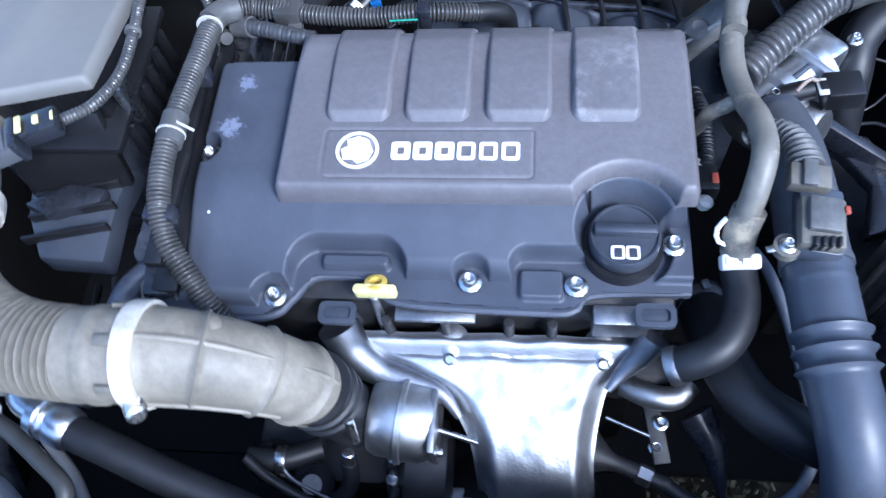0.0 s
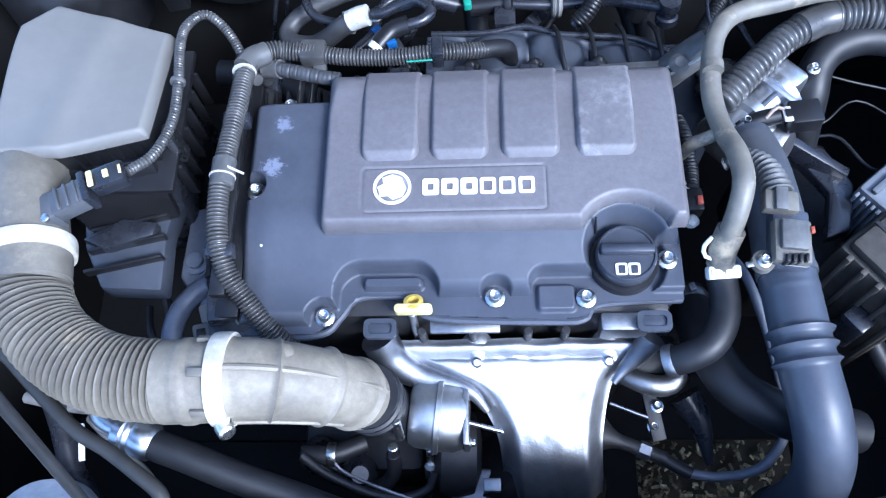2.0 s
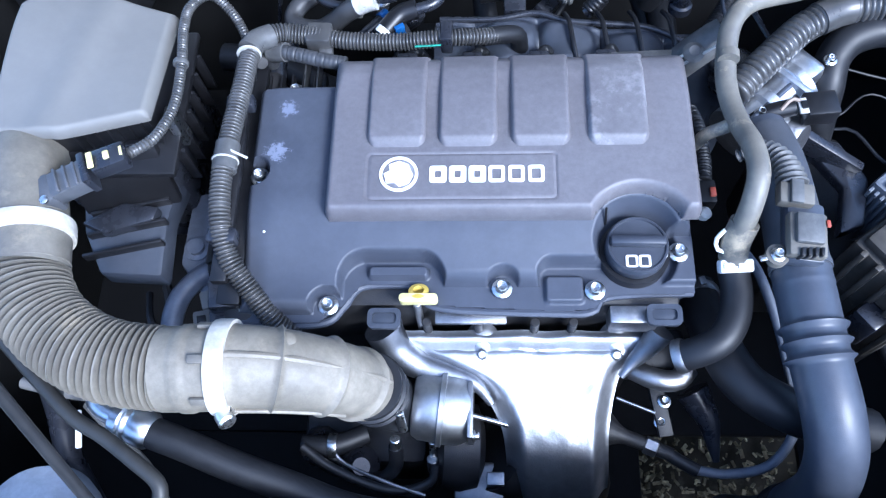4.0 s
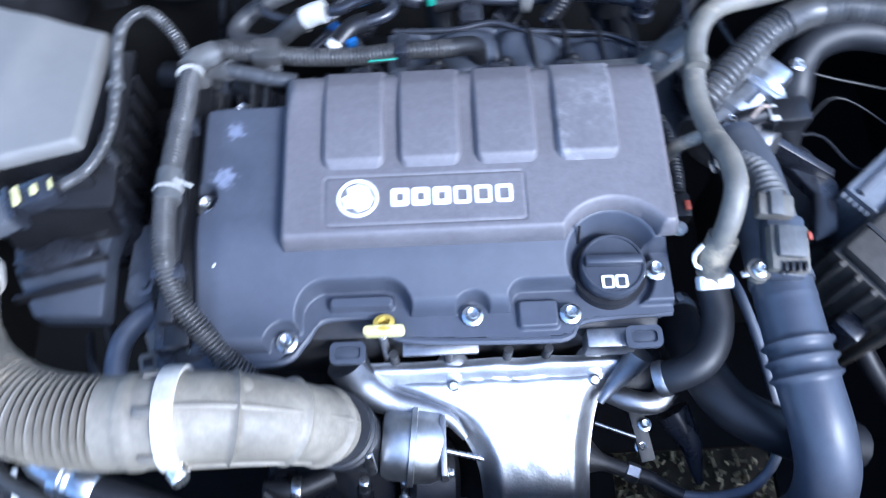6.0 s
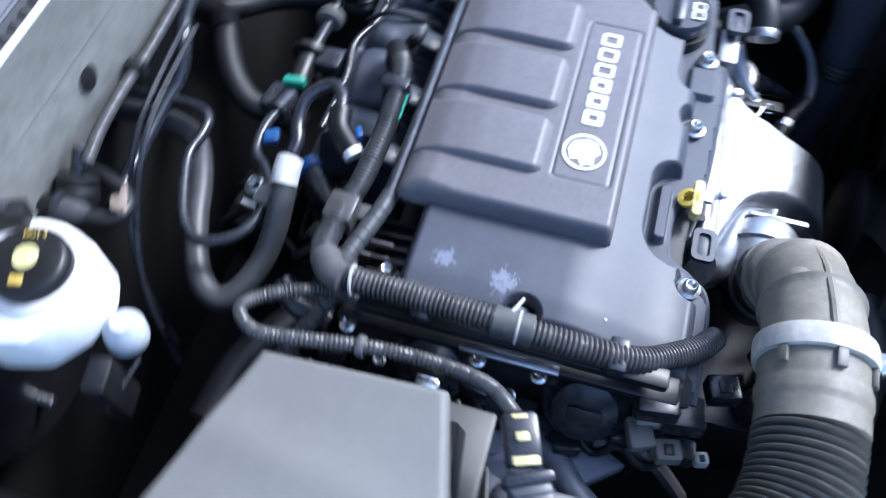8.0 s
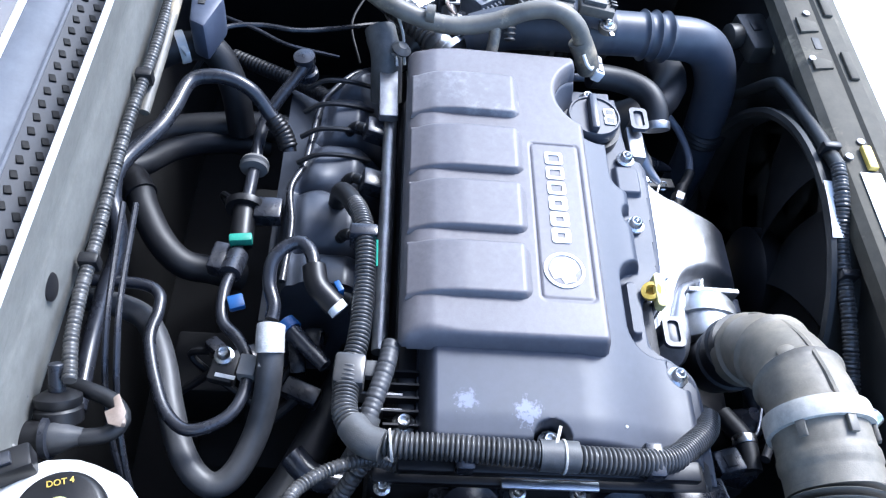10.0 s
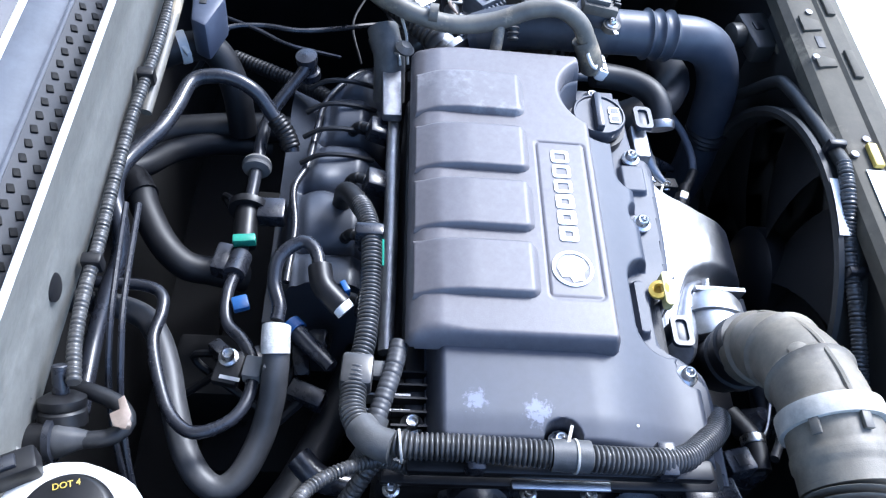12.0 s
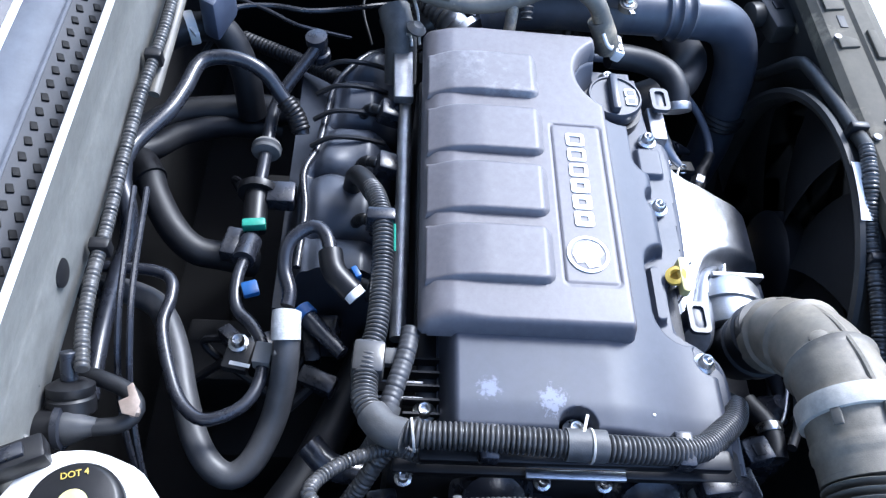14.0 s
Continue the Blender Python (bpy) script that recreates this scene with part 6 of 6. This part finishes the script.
part("case", moved(box(-0.075, 0.075, -0.055, 0.045, 0.60, 0.775, 0.006), BT), BATT, bat)
for k in range(13):
    part("rib", moved(box(-0.082, -0.074, -0.052 + 0.0075 * k, -0.048 + 0.0075 * k, 0.61, 0.768, 0.001), BT), BATT, bat)
for k in range(3):
    part("ridge", moved(box(-0.07, 0.07, -0.035 + 0.03 * k, -0.027 + 0.03 * k, 0.774, 0.781, 0.002), BT), SCUTTLE, bat)
part("terminal", moved(box(0.03, 0.06, 0.01, 0.035, 0.775, 0.80, 0.004), BT), BLUE, bat, "blue terminal cover")
fuse = thing("fuse_box", (0.46, 0.35, 0.60), "dusty brown-grey fuse box with plugs and ribs", "fuse box")
FB = pose(0.465, 0.348, 0, 0, 0, 36)
part("case", moved(box(-0.045, 0.05, -0.05, 0.055, 0.60, 0.812, 0.006), FB), FUSEBOX, fuse)
part("lid", moved(box(-0.04, 0.045, -0.045, 0.05, 0.810, 0.826, 0.006), FB), FUSEBOX, fuse)
for k in range(5):
    part("rib", moved(box(-0.052, -0.043, -0.045 + 0.02 * k, -0.038 + 0.02 * k, 0.66, 0.815, 0.002), FB), FUSEBOX, fuse)
part("cleft", moved(box(-0.005, 0.0, -0.046, 0.051, 0.824, 0.8275, 0.0005), FB), INK, fuse)
part("plug", moved(box(-0.07, -0.045, -0.03, 0.0, 0.70, 0.76, 0.004), FB), BLUEBLK, fuse)
part("latch", moved(box(0.046, 0.056, -0.03, 0.03, 0.79, 0.83, 0.002), FB), IVORY, fuse, "pale latch strip")

cabr = hose("battery_cable", [(0.44, 0.40, 0.74), (0.455, 0.33, 0.70), (0.50, 0.25, 0.66), (0.56, 0.22, 0.62)], 0.012, RUBBER, "thick black battery cable")
rail2 = single("wing_rail", box(0.68, 0.80, -0.02, 0.95, 0.88, 0.93, 0.008), BODY, "grey painted inner wing rail", "wing rail", kind="structure")
single("wing_rail", box(-0.82, -0.70, -0.02, 0.95, 0.84, 0.90, 0.008), BODY, "grey painted inner wing rail", "wing rail", kind="structure")

# ---- front left: air conditioning hose and cables ----
ac = thing("air_conditioning_hose", (-0.28, 0.14, 0.75), "thick black air conditioning hose with a silver crimp", "hose")
part("hose", tube([(-0.338, 0.162, 0.80), (-0.30, 0.149, 0.795), (-0.246, 0.129, 0.785), (-0.19, 0.111, 0.772), (-0.13, 0.092, 0.755), (-0.06, 0.085, 0.72)], 0.0165, 18), RUBBER, ac)
part("crimp", turned([(0.014, 0), (0.0205, 0.003), (0.0205, 0.012), (0.0185, 0.014), (0.0205, 0.018), (0.0185, 0.022), (0.0205, 0.026), (0.0195, 0.042), (0.016, 0.046)], (-0.375, 0.177, 0.80), (0.93, -0.36, 0), 28), ALU, ac, "bright aluminium crimp sleeve")
part("nozzle", tube([(-0.372, 0.176, 0.80), (-0.392, 0.186, 0.80), (-0.402, 0.198, 0.79), (-0.405, 0.21, 0.74)], 0.012, 14), ALU, ac)
hose("bonnet_release_cable", [(-0.56, 0.30, 0.86), (-0.493, 0.252, 0.852), (-0.44, 0.205, 0.85), (-0.395, 0.167, 0.85), (-0.36, 0.148, 0.85), (-0.325, 0.125, 0.85), (-0.299, 0.105, 0.848), (-0.298, 0.085, 0.84)], 0.0075, SHROUD, "dusty black sheathed cable along the front", "cable")
hose("washer_tube", [(-0.45, 0.205, 0.72), (-0.40, 0.165, 0.73), (-0.36, 0.13, 0.73), (-0.33, 0.08, 0.72)], 0.006, LID, "thin grey washer tube", "tube")
hose("washer_tube", [(-0.52, 0.225, 0.74), (-0.46, 0.212, 0.75), (-0.40, 0.207, 0.745), (-0.36, 0.205, 0.74)], 0.007, LID, "thin grey washer tube", "tube")
hose("drain_tube", [(-0.47, 0.24, 0.80), (-0.475, 0.20, 0.74), (-0.47, 0.15, 0.70), (-0.45, 0.10, 0.66)], 0.014, BLUEBLK, "upright dark drain tube", "tube")
lamp = thing("headlamp_housing", (-0.45, 0.08, 0.68), "pale grey rounded headlamp housing", "headlamp")
part("shell", turned([(0.06, 0), (0.062, 0.03), (0.054, 0.052), (0.03, 0.066), (0, 0.07)], (-0.475, 0.07, 0.70), (0.1, 0.2, 1), 36), PALE, lamp)

small = thing("white_clip", (-0.40, 0.18, 0.77), "small white clip with a yellow tip by the duct", "clip")
part("strip", block((-0.418, 0.165, 0.79), (0.006, 0.04, 0.004), (0, 0, 12), 0.001), WHITE, small)
part("tip", block((-0.385, 0.18, 0.79), (0.018, 0.010, 0.006), (0, 0, 0), 0.002), YELLOW, small)
hose("sensor_lead", [(-0.17, 0.165, 0.71), (-0.15, 0.145, 0.70), (-0.10, 0.125, 0.695), (-0.06, 0.113, 0.69)], 0.0022, CAST, "thin twisted sensor lead under the duct", "wire", 8)
aux = thing("oil_cooler", (-0.15, 0.18, 0.55), "dark machined castings under the turbo inlet", "casting")
part("body", box(-0.21, -0.06, 0.15, 0.27, 0.50, 0.66, 0.015), DARKMET, aux)
part("fitting", turned([(0.02, 0), (0.024, 0.01), (0.02, 0.03), (0.012, 0.04)], (-0.185, 0.17, 0.66), (0, -0.2, 1), 20), BLUEBLK, aux)
part("clamp", hoop((-0.165, 0.165, 0.70), (1, 0, 0), 0.012, 0.01, 0.002, 18), STEEL, aux)
part("pipe", tube([(-0.20, 0.165, 0.70), (-0.165, 0.165, 0.70), (-0.13, 0.18, 0.69)], 0.012, 14), RUBBER, aux)

# ---- dim parts deep in the bay ----
random.seed(21)
deep = thing("lower_harness", (0.05, 0.72, 0.60), "dark tangle of plugs and leads low behind the engine", "wiring")
for k in range(9):
    x, y, z = random.uniform(-0.15, 0.2), random.uniform(0.64, 0.8), random.uniform(0.66, 0.74)
    part("plug", block((x, y, z), (random.uniform(0.015, 0.04), random.uniform(0.012, 0.03), 0.02), (random.uniform(-20, 20), random.uniform(-20, 20), random.uniform(0, 90)), 0.003), BLUEBLK, deep)
    part("lead", tube([(x, y, z), (x + random.uniform(-0.04, 0.04), y + 0.03, z - 0.02), (x + random.uniform(-0.08, 0.08), y + random.uniform(-0.05, 0.08), z - 0.06)], random.uniform(0.003, 0.007), 8), RUBBER, deep)
side = thing("side_harness", (-0.31, 0.45, 0.70), "dark plugs and leads beside the timing cover", "wiring")
for k in range(8):
    y = 0.27 + 0.045 * k
    part("plug", block((-0.292 + 0.01 * math.sin(k * 2.1), y, 0.775 + 0.02 * math.cos(k * 1.7)), (0.02, 0.026, 0.018), (0, 12, 15 * math.sin(k)), 0.003), BLUEBLK, side)
    part("lead", tube([(-0.29, y, 0.77), (-0.30, y + 0.02, 0.75), (-0.285, y + 0.045, 0.76)], 0.004, 8), RUBBER, side)
for k in range(5):
    bolt(side, (-0.284, 0.30 + 0.06 * k, 0.795), 0.005, (-0.5, 0, 1))
rear = thing("firewall_pipes", (0.32, 0.75, 0.72), "two thin dark pipes across the firewall", "pipe")
part("pipe", tube([(0.26, 0.84, 0.76), (0.291, 0.807, 0.80), (0.325, 0.795, 0.80), (0.335, 0.75, 0.80), (0.332, 0.696, 0.80), (0.37, 0.60, 0.79)], 0.0035, 8, 0.01), BLUEBLK, rear)
part("pipe", tube([(0.345, 0.80, 0.80), (0.325, 0.755, 0.80), (0.302, 0.714, 0.80), (0.31, 0.65, 0.78)], 0.0025, 8, 0.01), BLUEBLK, rear)
part("conduit", tube([(0.36, 0.80, 0.72), (0.30, 0.70, 0.735), (0.25, 0.64, 0.75)], ribbed(0.010, 0.002, 0.006), 12, 0.0015), RUBBER, rear, "black ribbed conduit")
relay = thing("relay_cover", (0.19, 0.80, 0.85), "blue-grey plastic relay cover under the cowl", "cover")
part("shell", plate([(0.300, 0.822), (0.310, 0.790), (0.274, 0.782), (0.225, 0.796), (0.235, 0.815)], 0.83, 0.885, 0.006), SCUTBLUE, relay)
part("window", box(0.262, 0.276, 0.801, 0.809, 0.8845, 0.8865, 0.0006), INK, relay)
lead_mat = (RUBBER, WORNRUB, LOOM)
for k, pts in enumerate(([(-0.40, 0.34, 0.72), (-0.385, 0.30, 0.735), (-0.372, 0.28, 0.72), (-0.35, 0.25, 0.69)], [(-0.375, 0.345, 0.73), (-0.362, 0.315, 0.74), (-0.37, 0.285, 0.72), (-0.36, 0.25, 0.68)], [(-0.29, 0.335, 0.75), (-0.285, 0.305, 0.755), (-0.292, 0.275, 0.74), (-0.30, 0.24, 0.69)])):
    hose("loose_lead", pts, 0.0045 + 0.0015 * k, lead_mat[k], "thin dark lead running down beside the engine mount", "wire", 8)
hose("vacuum_line", [(-0.195, 0.160, 0.725), (-0.165, 0.140, 0.715), (-0.12, 0.122, 0.70), (-0.085, 0.118, 0.69), (-0.055, 0.128, 0.69), (-0.048, 0.146, 0.70)], 0.0052, RUBBER, "black vacuum line looping under the turbo", "hose", 10)
